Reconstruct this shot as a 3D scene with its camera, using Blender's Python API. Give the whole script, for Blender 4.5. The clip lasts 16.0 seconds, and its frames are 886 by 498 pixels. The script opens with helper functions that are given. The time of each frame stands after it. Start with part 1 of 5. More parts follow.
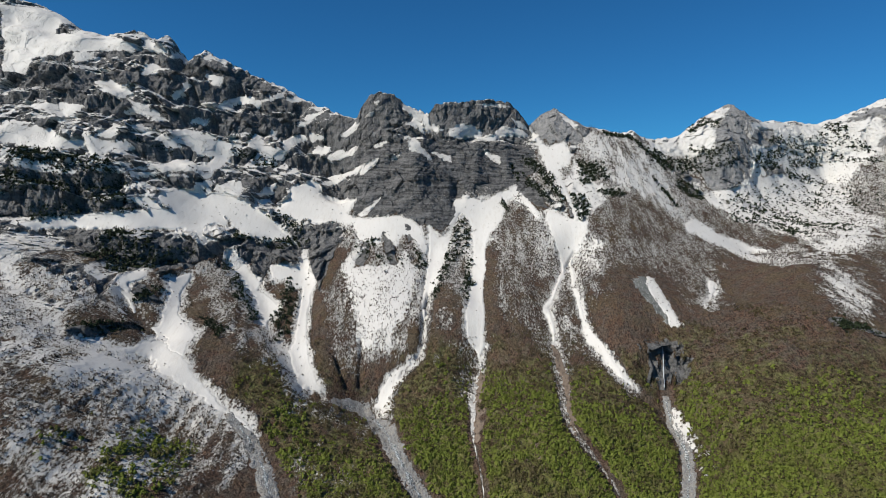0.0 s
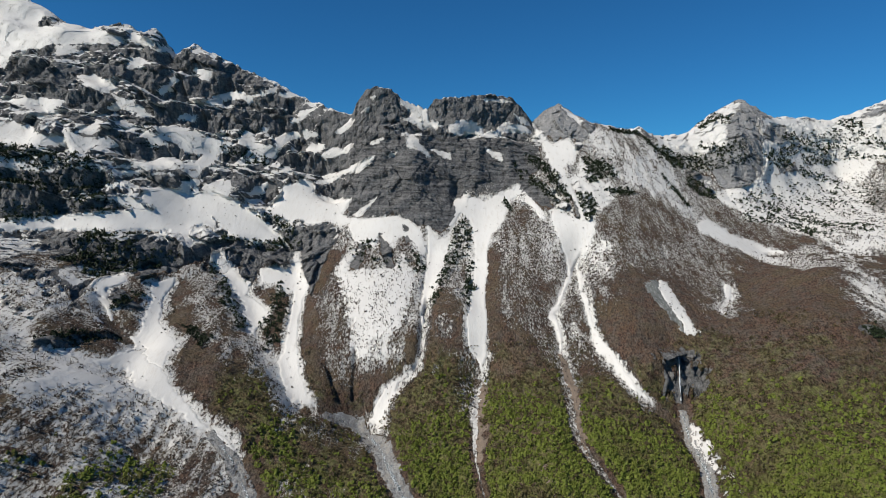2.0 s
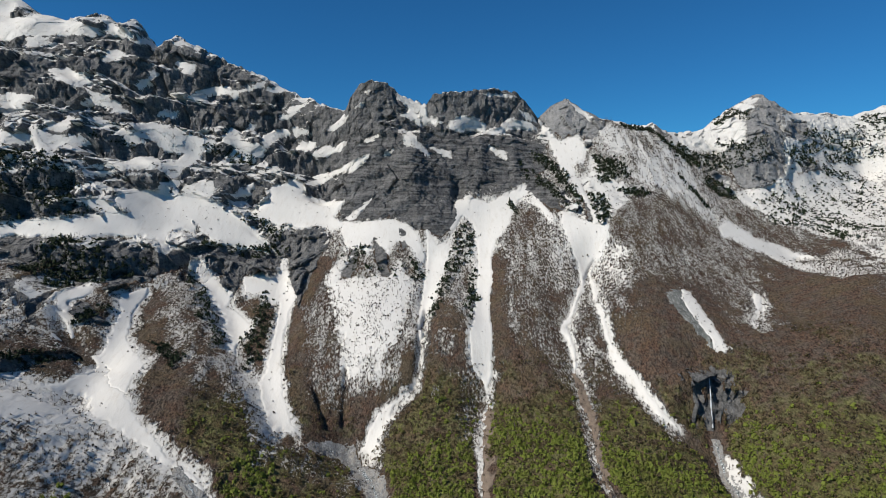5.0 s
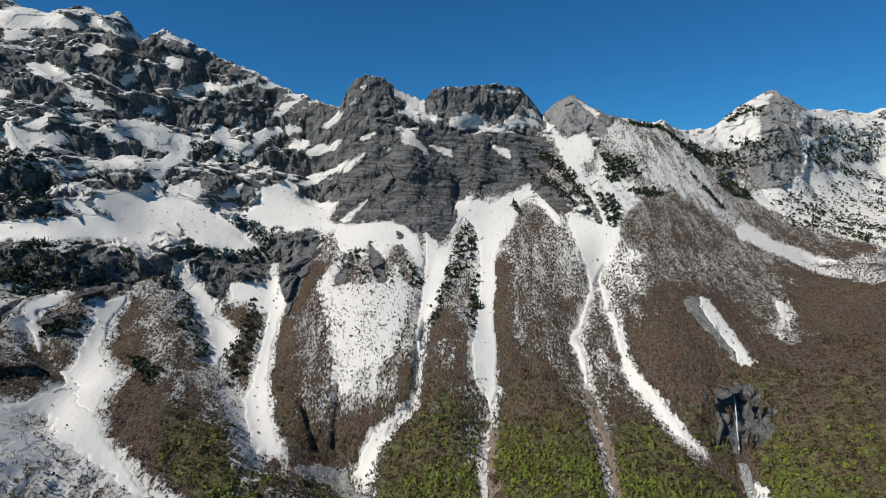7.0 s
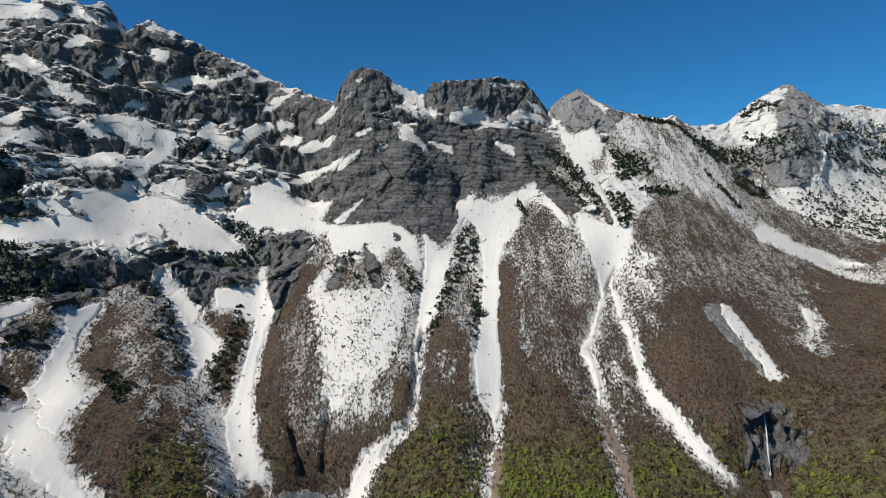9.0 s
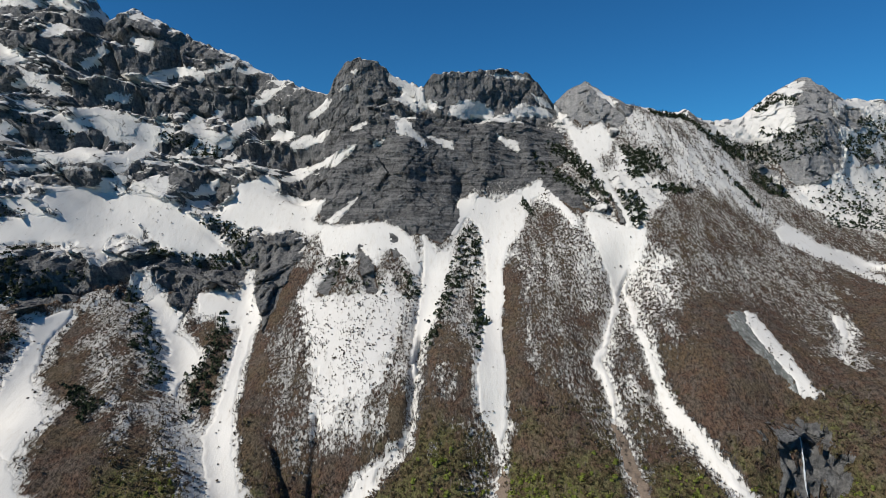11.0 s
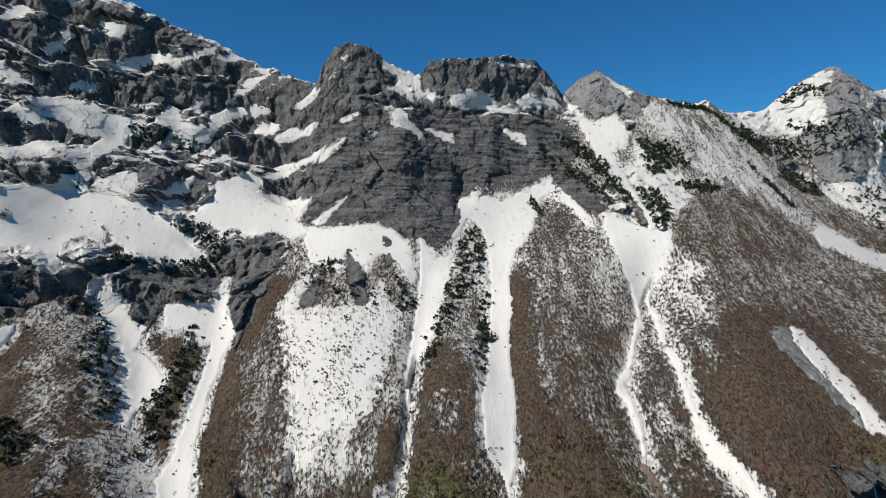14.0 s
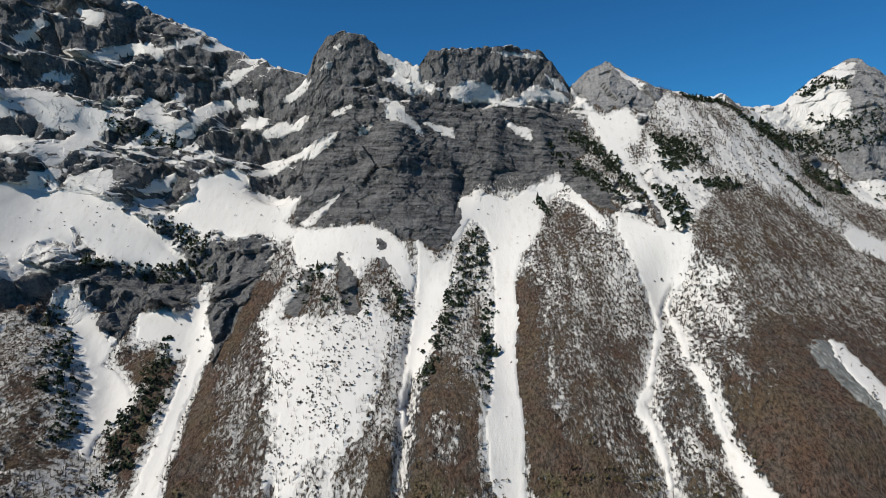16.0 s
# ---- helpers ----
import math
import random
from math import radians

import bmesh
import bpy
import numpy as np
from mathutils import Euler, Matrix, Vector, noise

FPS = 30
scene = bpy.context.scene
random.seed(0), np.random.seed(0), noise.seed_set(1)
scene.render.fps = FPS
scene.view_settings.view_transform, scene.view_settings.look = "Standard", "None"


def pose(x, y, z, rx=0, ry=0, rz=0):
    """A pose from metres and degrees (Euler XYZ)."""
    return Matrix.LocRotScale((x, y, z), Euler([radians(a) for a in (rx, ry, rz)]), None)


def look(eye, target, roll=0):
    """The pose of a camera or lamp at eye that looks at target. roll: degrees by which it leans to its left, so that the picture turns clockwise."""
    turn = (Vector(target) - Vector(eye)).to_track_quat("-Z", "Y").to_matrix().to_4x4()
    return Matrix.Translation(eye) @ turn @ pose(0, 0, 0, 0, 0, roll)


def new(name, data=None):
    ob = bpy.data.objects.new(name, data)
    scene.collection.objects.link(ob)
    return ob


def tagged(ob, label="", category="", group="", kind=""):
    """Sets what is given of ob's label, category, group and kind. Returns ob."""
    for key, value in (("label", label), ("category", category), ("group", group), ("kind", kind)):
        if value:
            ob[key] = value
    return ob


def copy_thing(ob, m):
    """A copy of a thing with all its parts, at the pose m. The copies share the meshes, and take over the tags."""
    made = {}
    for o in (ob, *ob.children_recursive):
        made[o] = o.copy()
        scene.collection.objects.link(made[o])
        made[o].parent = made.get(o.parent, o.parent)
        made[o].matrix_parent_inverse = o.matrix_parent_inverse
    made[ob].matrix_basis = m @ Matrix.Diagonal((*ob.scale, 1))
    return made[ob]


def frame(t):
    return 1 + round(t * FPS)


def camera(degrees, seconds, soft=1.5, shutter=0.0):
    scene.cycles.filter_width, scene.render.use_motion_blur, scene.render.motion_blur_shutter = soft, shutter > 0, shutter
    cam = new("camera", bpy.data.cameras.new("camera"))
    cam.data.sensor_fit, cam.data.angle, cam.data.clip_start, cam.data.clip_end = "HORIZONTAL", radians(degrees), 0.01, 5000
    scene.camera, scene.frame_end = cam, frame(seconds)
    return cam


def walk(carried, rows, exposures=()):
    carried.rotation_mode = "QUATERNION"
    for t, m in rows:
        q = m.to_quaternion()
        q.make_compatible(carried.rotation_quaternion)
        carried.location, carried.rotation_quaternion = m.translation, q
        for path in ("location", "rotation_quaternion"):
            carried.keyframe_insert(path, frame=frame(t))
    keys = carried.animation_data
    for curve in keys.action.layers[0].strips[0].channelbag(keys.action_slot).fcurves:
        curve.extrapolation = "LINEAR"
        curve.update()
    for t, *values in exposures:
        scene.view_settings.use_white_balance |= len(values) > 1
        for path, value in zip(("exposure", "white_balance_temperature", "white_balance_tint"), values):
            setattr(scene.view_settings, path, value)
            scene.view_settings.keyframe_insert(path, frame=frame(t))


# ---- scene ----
cam = camera(74.0, 16.0, soft=0.9)
METRES, EYE, TILT, LEAN, TURN = 400.0, 330.0, -4.3, 0.0, 0.0
ROWS = [
    (0.0, 0.0000, 0.0, 0.0000, 0.00, 0.00, -0.0),
    (0.5, 0.0005, 0.0295, 0.0024, -0.00, -0.04, 0.02),
    (1.0, 0.0010, 0.0618, 0.0044, -0.01, -0.05, 0.05),
    (1.5, 0.0014, 0.0914, 0.0069, -0.00, -0.05, 0.07),
    (2.0, 0.0016, 0.1235, 0.0090, -0.00, -0.03, 0.1),
    (2.5, 0.0017, 0.1532, 0.0113, 0.01, 0.01, 0.13),
    (3.0, 0.0018, 0.1852, 0.0137, 0.01, 0.03, 0.16),
    (3.5, 0.0020, 0.2146, 0.0165, 0.02, 0.05, 0.19),
    (4.0, 0.0021, 0.2464, 0.0188, 0.03, 0.09, 0.21),
    (6.5, 0.0032, 0.4006, 0.0313, 0.06, 0.23, 0.35),
    (7.0, 0.0034, 0.4326, 0.0340, 0.08, 0.25, 0.34),
    (7.5, 0.0037, 0.4624, 0.0360, 0.09, 0.26, 0.34),
    (8.0, 0.0041, 0.4949, 0.0383, 0.11, 0.27, 0.35),
    (8.5, 0.0045, 0.5248, 0.0403, 0.12, 0.27, 0.36),
    (9.0, 0.0049, 0.5573, 0.0427, 0.13, 0.26, 0.36),
    (11.5, 0.0075, 0.7123, 0.0548, 0.22, 0.13, 0.35),
    (12.0, 0.0079, 0.7447, 0.0570, 0.23, 0.13, 0.35),
    (12.5, 0.0083, 0.7748, 0.0591, 0.23, 0.13, 0.36),
    (13.0, 0.0090, 0.8074, 0.0612, 0.24, 0.13, 0.36),
    (13.5, 0.0093, 0.8373, 0.0633, 0.24, 0.14, 0.36),
    (14.0, 0.0096, 0.8699, 0.0659, 0.24, 0.12, 0.38),
    (14.5, 0.0101, 0.8998, 0.0682, 0.27, 0.09, 0.4),
    (15.0, 0.0106, 0.9324, 0.0704, 0.28, 0.12, 0.4),
    (15.5, 0.0111, 0.9625, 0.0725, 0.28, 0.11, 0.4),
    (16.0, 0.0116, 0.9952, 0.0750, 0.29, 0.09, 0.4),
]
walk(cam, [(t, pose(0, 0, EYE, TILT, LEAN, TURN) @ pose(METRES * x, METRES * y, METRES * z, 90 + pitch, roll, yaw)) for t, x, y, z, yaw, pitch, roll in ROWS])

# ---- world, sun, exposure ----
SUN_FROM = Vector((-0.64, -0.36, 0.68)).normalized()
world = bpy.data.worlds.new("sky")
scene.world = world
world.use_nodes = True
wn = world.node_tree
sky = wn.nodes.new("ShaderNodeTexSky")
sky.sky_type = "NISHITA"
sky.sun_disc = False
sky.sun_elevation = math.asin(SUN_FROM.z)
sky.sun_rotation = math.atan2(SUN_FROM.x, SUN_FROM.y)
sky.altitude = 1500
sky.air_density = 1.0
sky.dust_density = 0.1
sky.ozone_density = 2.2
wn.nodes["Background"].inputs["Strength"].default_value = 0.067
tint = wn.nodes.new("ShaderNodeMix")
tint.data_type, tint.blend_type = "RGBA", "MULTIPLY"
tint.inputs["Factor"].default_value = 1.0
tint.inputs[7].default_value = (0.19, 0.72, 1.12, 1.0)
wn.links.new(sky.outputs["Color"], tint.inputs[6])
wn.links.new(tint.outputs[2], wn.nodes["Background"].inputs["Color"])
sun = new("sun", bpy.data.lights.new("sun", "SUN"))
sun.data.energy = 4.8
sun.data.angle = radians(0.53)
sun.data.color = (1.0, 0.945, 0.85)
sun.matrix_world = look(SUN_FROM * 800 + Vector((0, 800, 300)), (0, 800, 300))
scene.view_settings.exposure = 0.12

rng = np.random.default_rng(7)


# ---- material helpers ----
class Nodes:
    """Short calls for building one node material."""

    def __init__(self, name, rough=0.9, spec=0.2):
        self.mat = bpy.data.materials.new(name)
        self.mat.use_nodes = True
        self.tree = self.mat.node_tree
        self.out = self.tree.nodes["Principled BSDF"]
        self.out.inputs["Roughness"].default_value = rough
        self.out.inputs["Specular IOR Level"].default_value = spec
        self.pos = self.tree.nodes.new("ShaderNodeTexCoord").outputs["Object"]

    def put(self, socket, value):
        if isinstance(value, (int, float, tuple)):
            socket.default_value = value
        else:
            self.tree.links.new(value, socket)

    def noise(self, scale, detail=4.0, rough=0.55, stretch=(1, 1, 1), distortion=0.0):
        vec = self.pos
        if stretch != (1, 1, 1):
            m = self.tree.nodes.new("ShaderNodeMapping")
            m.inputs["Scale"].default_value = stretch
            self.put(m.inputs["Vector"], vec)
            vec = m.outputs["Vector"]
        n = self.tree.nodes.new("ShaderNodeTexNoise")
        self.put(n.inputs["Vector"], vec)
        n.inputs["Scale"].default_value, n.inputs["Detail"].default_value = scale, detail
        n.inputs["Roughness"].default_value, n.inputs["Distortion"].default_value = rough, distortion
        return n.outputs["Fac"]

    def maths(self, op, a, b=0.0, c=0.0):
        n = self.tree.nodes.new("ShaderNodeMath")
        n.operation = op
        for i, v in enumerate((a, b, c)):
            self.put(n.inputs[i], v)
        return n.outputs[0]

    def ease(self, v, lo, hi, a=0.0, b=1.0):
        n = self.tree.nodes.new("ShaderNodeMapRange")
        n.interpolation_type = "SMOOTHSTEP"
        for i, x in enumerate((v, lo, hi, a, b)):
            self.put(n.inputs[i], x)
        return n.outputs[0]

    def mix(self, fac, a, b):
        n = self.tree.nodes.new("ShaderNodeMix")
        n.data_type = "RGBA"
        self.put(n.inputs["Factor"], fac)
        for s, v in ((n.inputs[6], a), (n.inputs[7], b)):
            self.put(s, (*v, 1.0) if isinstance(v, tuple) and len(v) == 3 else v)
        return n.outputs[2]

    def attribute(self, name):
        n = self.tree.nodes.new("ShaderNodeAttribute")
        n.attribute_name = name
        sep = self.tree.nodes.new("ShaderNodeSeparateColor")
        self.put(sep.inputs[0], n.outputs["Color"])
        return sep.outputs[0], sep.outputs[1], sep.outputs[2], n.outputs["Alpha"]

    def island(self):
        return self.tree.nodes.new("ShaderNodeNewGeometry").outputs["Random Per Island"]

    def each(self):
        return self.tree.nodes.new("ShaderNodeObjectInfo").outputs["Random"]

    def bump(self, height, strength=0.5, distance=0.5):
        n = self.tree.nodes.new("ShaderNodeBump")
        n.inputs["Strength"].default_value, n.inputs["Distance"].default_value = strength, distance
        self.put(n.inputs["Height"], height)
        self.put(self.out.inputs["Normal"], n.outputs[0])

    def colour(self, c):
        self.put(self.out.inputs["Base Color"], (*c, 1.0) if isinstance(c, tuple) and len(c) == 3 else c)


def rock_colour(m, dark, pale, layers):
    beds = m.noise(1.0, 4, 0.65, (0.02, 0.02, 0.24), 0.3)
    grain = m.noise(0.3, 8, 0.72)
    runs = m.noise(1.0, 5, 0.7, (0.16, 0.16, 0.03))
    f = m.maths("ADD", m.maths("MULTIPLY_ADD", beds, layers, 0.5 * (0.45 - layers)), m.maths("MULTIPLY", grain, 0.35))
    f = m.maths("ADD", f, m.maths("MULTIPLY", runs, 0.35))
    tone = m.mix(m.ease(f, 0.42, 0.72), dark, pale)
    rust = m.ease(m.noise(0.03, 4, 0.6), 0.56, 0.75, 0.0, 0.14)
    return m.mix(rust, tone, (0.125, 0.112, 0.092)), f


def snow_colour(m):
    soft = m.noise(0.035, 5, 0.6, (1, 0.6, 0.6))
    dirt = m.ease(m.noise(0.22, 7, 0.75, (1.0, 0.3, 0.3)), 0.50, 0.74, 0.0, 0.6)
    c = m.mix(soft, (0.545, 0.527, 0.490), (0.63, 0.615, 0.587))
    return m.mix(dirt, c, (0.46, 0.42, 0.37))


def ground_material(name, dark, pale, layers=0.18):
    """Snow over rock or scrub, as the cover attribute (snow, rock, green, russet) says."""
    m = Nodes(name, 0.92, 0.15)
    snow, rock, green, russet = m.attribute("cover")
    fine = m.noise(0.42, 5, 0.65)
    mid = m.noise(0.09, 4, 0.6)
    speck = m.noise(0.46, 6, 0.76, (1.0, 0.5, 0.5))
    stone, height = rock_colour(m, dark, pale, layers)
    twiggy = m.noise(0.55, 6, 0.8, (1.0, 0.55, 0.55))
    scrub = m.mix(m.ease(twiggy, 0.38, 0.62), (0.032, 0.021, 0.016), (0.170, 0.110, 0.080))
    scrub = m.mix(m.ease(mid, 0.40, 0.60, 0, 0.75), scrub, m.mix(m.ease(twiggy, 0.38, 0.62), (0.046, 0.038, 0.031), (0.165, 0.140, 0.115)))
    broad = m.ease(m.noise(0.024, 5, 0.68), 0.46, 0.62, 0.0, 0.5)
    scrub = m.mix(broad, scrub, m.mix(m.ease(twiggy, 0.36, 0.64), (0.060, 0.046, 0.026), (0.175, 0.138, 0.078)))
    leaf = m.maths("ADD", russet, m.maths("MULTIPLY", m.maths("SUBTRACT", fine, 0.5), 1.6))
    scrub = m.mix(m.ease(leaf, 0.25, 1.1, 0, 0.8), scrub, m.mix(m.ease(twiggy, 0.36, 0.64), (0.046, 0.026, 0.016), (0.170, 0.092, 0.052)))
    moss = m.maths("ADD", green, m.maths("MULTIPLY", m.maths("SUBTRACT", mid, 0.5), 1.4))
    scrub = m.mix(m.ease(moss, 0.2, 1.0, 0, 0.85), scrub, m.mix(m.ease(twiggy, 0.36, 0.64), (0.105, 0.112, 0.034), (0.215, 0.220, 0.070)))
    split = m.ease(m.maths("ADD", rock, m.maths("MULTIPLY", m.maths("SUBTRACT", fine, 0.5), 0.7)), 0.42, 0.58)
    base = m.mix(split, scrub, stone)
    lie = m.maths("ADD", m.maths("MULTIPLY_ADD", snow, 2.3, -0.54), m.maths("MULTIPLY", m.maths("SUBTRACT", speck, 0.5), 4.2))
    lie = m.maths("ADD", lie, m.maths("MULTIPLY", m.maths("SUBTRACT", mid, 0.5), 0.7))
    white = m.ease(lie, 0.26, 0.82)
    m.colour(m.mix(white, base, snow_colour(m)))
    m.put(m.out.inputs["Roughness"], m.maths("MULTIPLY_ADD", white, -0.25, 0.93))
    crack = m.noise(0.28, 8, 0.72, (1.0, 1.0, 0.55))
    rough = m.maths("ADD", m.maths("MULTIPLY_ADD", crack, 1.6, height), m.maths("MULTIPLY", m.noise(1.3, 4, 0.6), 0.35))
    m.bump(m.maths("MULTIPLY", rough, m.maths("MULTIPLY_ADD", white, -0.75, 1.0)), 1.0, 3.2)
    return m.mat


MAT_GROUND = ground_material("mountain_ground", (0.046, 0.047, 0.050), (0.262, 0.259, 0.252))
MAT_CLIFF = ground_material("layered_limestone", (0.032, 0.033, 0.036), (0.210, 0.208, 0.205), 0.46)
MAT_PALE = ground_material("pale_limestone", (0.17, 0.17, 0.172), (0.38, 0.375, 0.365))


def snow_material():
    m = Nodes("packed_snow", 0.65, 0.25)
    m.colour(snow_colour(m))
    h = m.maths("ADD", m.noise(0.12, 5, 0.6, (1, 0.35, 0.35)), m.maths("MULTIPLY", m.noise(0.9, 4, 0.6), 0.35))
    m.bump(h, 0.7, 0.9)
    return m.mat


def gravel_material():
    m = Nodes("stream_gravel", 0.85, 0.3)
    v = m.tree.nodes.new("ShaderNodeTexVoronoi")
    v.inputs["Scale"].default_value = 0.75
    m.put(v.inputs["Vector"], m.pos)
    stones = m.mix(v.outputs["Color"], (0.11, 0.11, 0.11), (0.36, 0.36, 0.35))
    m.colour(m.mix(m.ease(m.noise(0.16, 5, 0.6), 0.42, 0.62), stones, (0.24, 0.225, 0.20)))
    m.bump(v.outputs["Distance"], 1.0, 0.8)
    return m.mat


def plain_material(name, low, high, scale=1.0, rough=0.85, by="island", amount=0.6, through_light=0.0, patch=()):
    m = Nodes(name, rough, 0.2)
    r = m.island() if by == "island" else m.each()
    f = m.maths("ADD", m.maths("MULTIPLY", r, amount), m.maths("MULTIPLY", m.noise(scale, 4, 0.6), 1.0 - amount))
    tone = m.mix(f, low, high)
    if patch:
        tone = m.mix(m.ease(m.noise(0.016, 5, 0.7), 0.50, 0.64, 0.0, 0.85), tone, m.mix(f, *patch))
    m.colour(tone)
    if through_light:
        glow = m.tree.nodes.new("ShaderNodeBsdfTranslucent")
        both = m.tree.nodes.new("ShaderNodeMixShader")
        both.inputs[0].default_value = through_light
        m.put(glow.inputs["Color"], tone)
        m.put(both.inputs[1], m.out.outputs[0])
        m.put(both.inputs[2], glow.outputs[0])
        m.put(m.tree.nodes["Material Output"].inputs["Surface"], both.outputs[0])
    return m.mat



def slab_material():
    m = Nodes("water_worn_slab", 0.7, 0.35)
    stone, h = rock_colour(m, (0.04, 0.043, 0.040), (0.19, 0.195, 0.18), 0.1)
    stone = m.mix(m.ease(m.noise(1.0, 6, 0.7, (0.5, 0.16, 0.12)), 0.50, 0.66, 0.0, 0.6), stone, (0.44, 0.44, 0.42))
    m.colour(stone)
    m.bump(h, 0.8, 1.5)
    return m.mat


MAT_SLAB = slab_material()
MAT_SNOW = snow_material()
MAT_GRAVEL = gravel_material()
MAT_LEAF = plain_material("young_beech_leaves", (0.135, 0.165, 0.032), (0.235, 0.275, 0.056), 0.05, 0.75, amount=0.5, through_light=0.4, patch=((0.085, 0.064, 0.036), (0.165, 0.130, 0.075)))
MAT_OLIVE = plain_material("budding_twigs", (0.062, 0.049, 0.027), (0.155, 0.126, 0.062), 0.05, 0.8, amount=0.8, through_light=0.4, patch=((0.085, 0.06, 0.04), (0.18, 0.135, 0.10)))
MAT_TWIG = plain_material("bare_twigs", (0.052, 0.042, 0.036), (0.18, 0.148, 0.126), 0.05, 0.9)
MAT_PINE = plain_material("dark_needles", (0.010, 0.017, 0.008), (0.030, 0.042, 0.018), 0.3, 0.8)
MAT_SHRUB = plain_material("dark_shrub", (0.030, 0.024, 0.018), (0.095, 0.078, 0.060), 0.2, 0.9)
MAT_BARK = plain_material("conifer_bark", (0.04, 0.03, 0.022), (0.09, 0.07, 0.055), 1.0, 0.9, "each")
MAT_EARTH = plain_material("bare_earth", (0.05, 0.036, 0.026), (0.29, 0.23, 0.18), 0.7, 0.95, "each", 0.1)
MAT_STONE = plain_material("boulders", (0.10, 0.10, 0.10), (0.34, 0.335, 0.32), 0.5, 0.85)


def water_material():
    m = Nodes("falling_water", 0.4, 0.5)
    m.colour(m.mix(m.noise(1.0, 5, 0.7, (1.6, 1.6, 0.08)), (0.26, 0.29, 0.31), (0.72, 0.74, 0.75)))
    m.bump(m.noise(1.0, 4, 0.6, (2.0, 2.0, 0.15)), 0.6, 0.4)
    return m.mat


MAT_WATER = water_material()


def brook_material():
    m = Nodes("brook_water", 0.15, 0.5)
    foam = m.ease(m.noise(0.9, 6, 0.75), 0.46, 0.60)
    m.colour(m.mix(foam, (0.045, 0.060, 0.062), (0.62, 0.65, 0.66)))
    m.put(m.out.inputs["Roughness"], m.maths("MULTIPLY_ADD", foam, 0.5, 0.12))
    m.bump(m.noise(1.5, 4, 0.6), 0.6, 0.3)
    return m.mat


MAT_BROOK = brook_material()

# ---- the plan: crests, cliff feet, gullies and spurs, in metres ----
CREST_WEST = [(-1292, 1330, 852), (-1089, 1320, 794), (-960, 1310, 767), (-880, 1300, 757), (-802, 1280, 728), (-743, 1250, 686), (-666, 1225, 670), (-595, 1200, 670), (-567, 1205, 654), (-550, 1208, 666), (-536, 1210, 650), (-522, 1211, 628), (-502, 1210, 602), (-488, 1209, 622), (-471, 1206, 640), (-455, 1206, 626), (-435, 1207, 614), (-403, 1208, 603), (-324, 1208, 566), (-269, 1190, 533), (-214, 1162, 505), (-165, 1146, 492)]
CREST_MID = [(-155, 1138, 510), (-141, 1132, 532), (-111, 1130, 539), (-87, 1134, 528), (-64, 1142, 516), (-29, 1146, 498), (-13, 1148, 517), (9, 1150, 523), (74, 1178, 531), (124, 1205, 536), (150, 1210, 518), (178, 1220, 488), (204, 1238, 515), (231, 1246, 530), (256, 1248, 514), (285, 1246, 496)]
CREST_EAST = [(325, 1240, 486), (378, 1240, 479), (394, 1244, 486), (411, 1250, 475), (440, 1265, 470), (512, 1295, 477), (552, 1320, 506), (590, 1335, 530), (640, 1345, 554), (675, 1350, 538), (718, 1362, 524), (815, 1395, 524), (881, 1415, 521), (947, 1435, 537), (1011, 1450, 560), (1086, 1465, 592), (1306, 1510, 632), (1582, 1570, 615)]
WEST_CRAGS = [(-1130, 1150, 603), (-949, 1140, 590), (-810, 1125, 581), (-702, 1105, 582), (-598, 1085, 547), (-512, 1120, 554), (-418, 1150, 528), (-336, 1170, 532), (-266, 1175, 511), (-200, 1145, 479)]
WEST_SHELF = [(-991, 1000, 456), (-831, 990, 459), (-714, 985, 458), (-621, 985, 449), (-547, 985, 431), (-478, 1040, 456), (-443, 1075, 455), (-402, 1100, 442), (-325, 1125, 450), (-266, 1145, 458)]
WEST_BENCH = [(-860, 864, 390), (-769, 912, 397), (-677, 906, 397), (-593, 909, 393), (-534, 926, 385), (-497, 975, 385), (-432, 1020, 386), (-387, 1055, 393), (-328, 1095, 406), (-257, 1105, 396), (-208, 1125, 418)]
WEST_APRON = [(-688, 810, 305), (-601, 830, 300), (-555, 870, 295), (-482, 890, 307), (-453, 959, 351), (-418, 1006, 352), (-355, 1018, 347), (-281, 1032, 333), (-224, 1042, 333), (-166, 1025, 318)]
APRON_FOOT = [(-423, 909, 293), (-383, 941, 292), (-326, 957, 282), (-264, 964, 263), (-210, 973, 272), (-171, 968, 277)]
CLIFF_TOP = [(-148, 1078, 420), (-97, 1085, 446), (-51, 1094, 447), (-9, 1098, 435), (49, 1112, 441), (103, 1132, 446), (155, 1155, 440)]
TERRACE = [(-136, 1112, 475), (-89, 1120, 497), (-42, 1122, 473), (6, 1130, 464), (73, 1160, 465), (131, 1188, 470), (170, 1208, 465)]
CLIFF_MID = [(-195, 1108, 365), (-104, 1050, 373), (-49, 1040, 372), (-4, 1052, 373), (32, 1068, 379), (89, 1088, 390), (137, 1100, 396)]
CLIFF_FOOT = [(-154, 1008, 311), (-98, 985, 309), (-51, 980, 306), (-13, 980, 306), (21, 1022, 335), (76, 1038, 340), (127, 1055, 358), (171, 1078, 384), (192, 1000, 342)]
SADDLE_CHUTE = [(182, 1187, 463), (195, 1129, 419), (203, 1059, 373), (206, 993, 333), (195, 942, 296)]
EAST_SHOULDER = [(302, 1148, 437), (330, 1096, 395), (372, 1063, 353), (410, 1027, 313), (445, 1016, 294), (515, 978, 248), (495, 806, 247)]
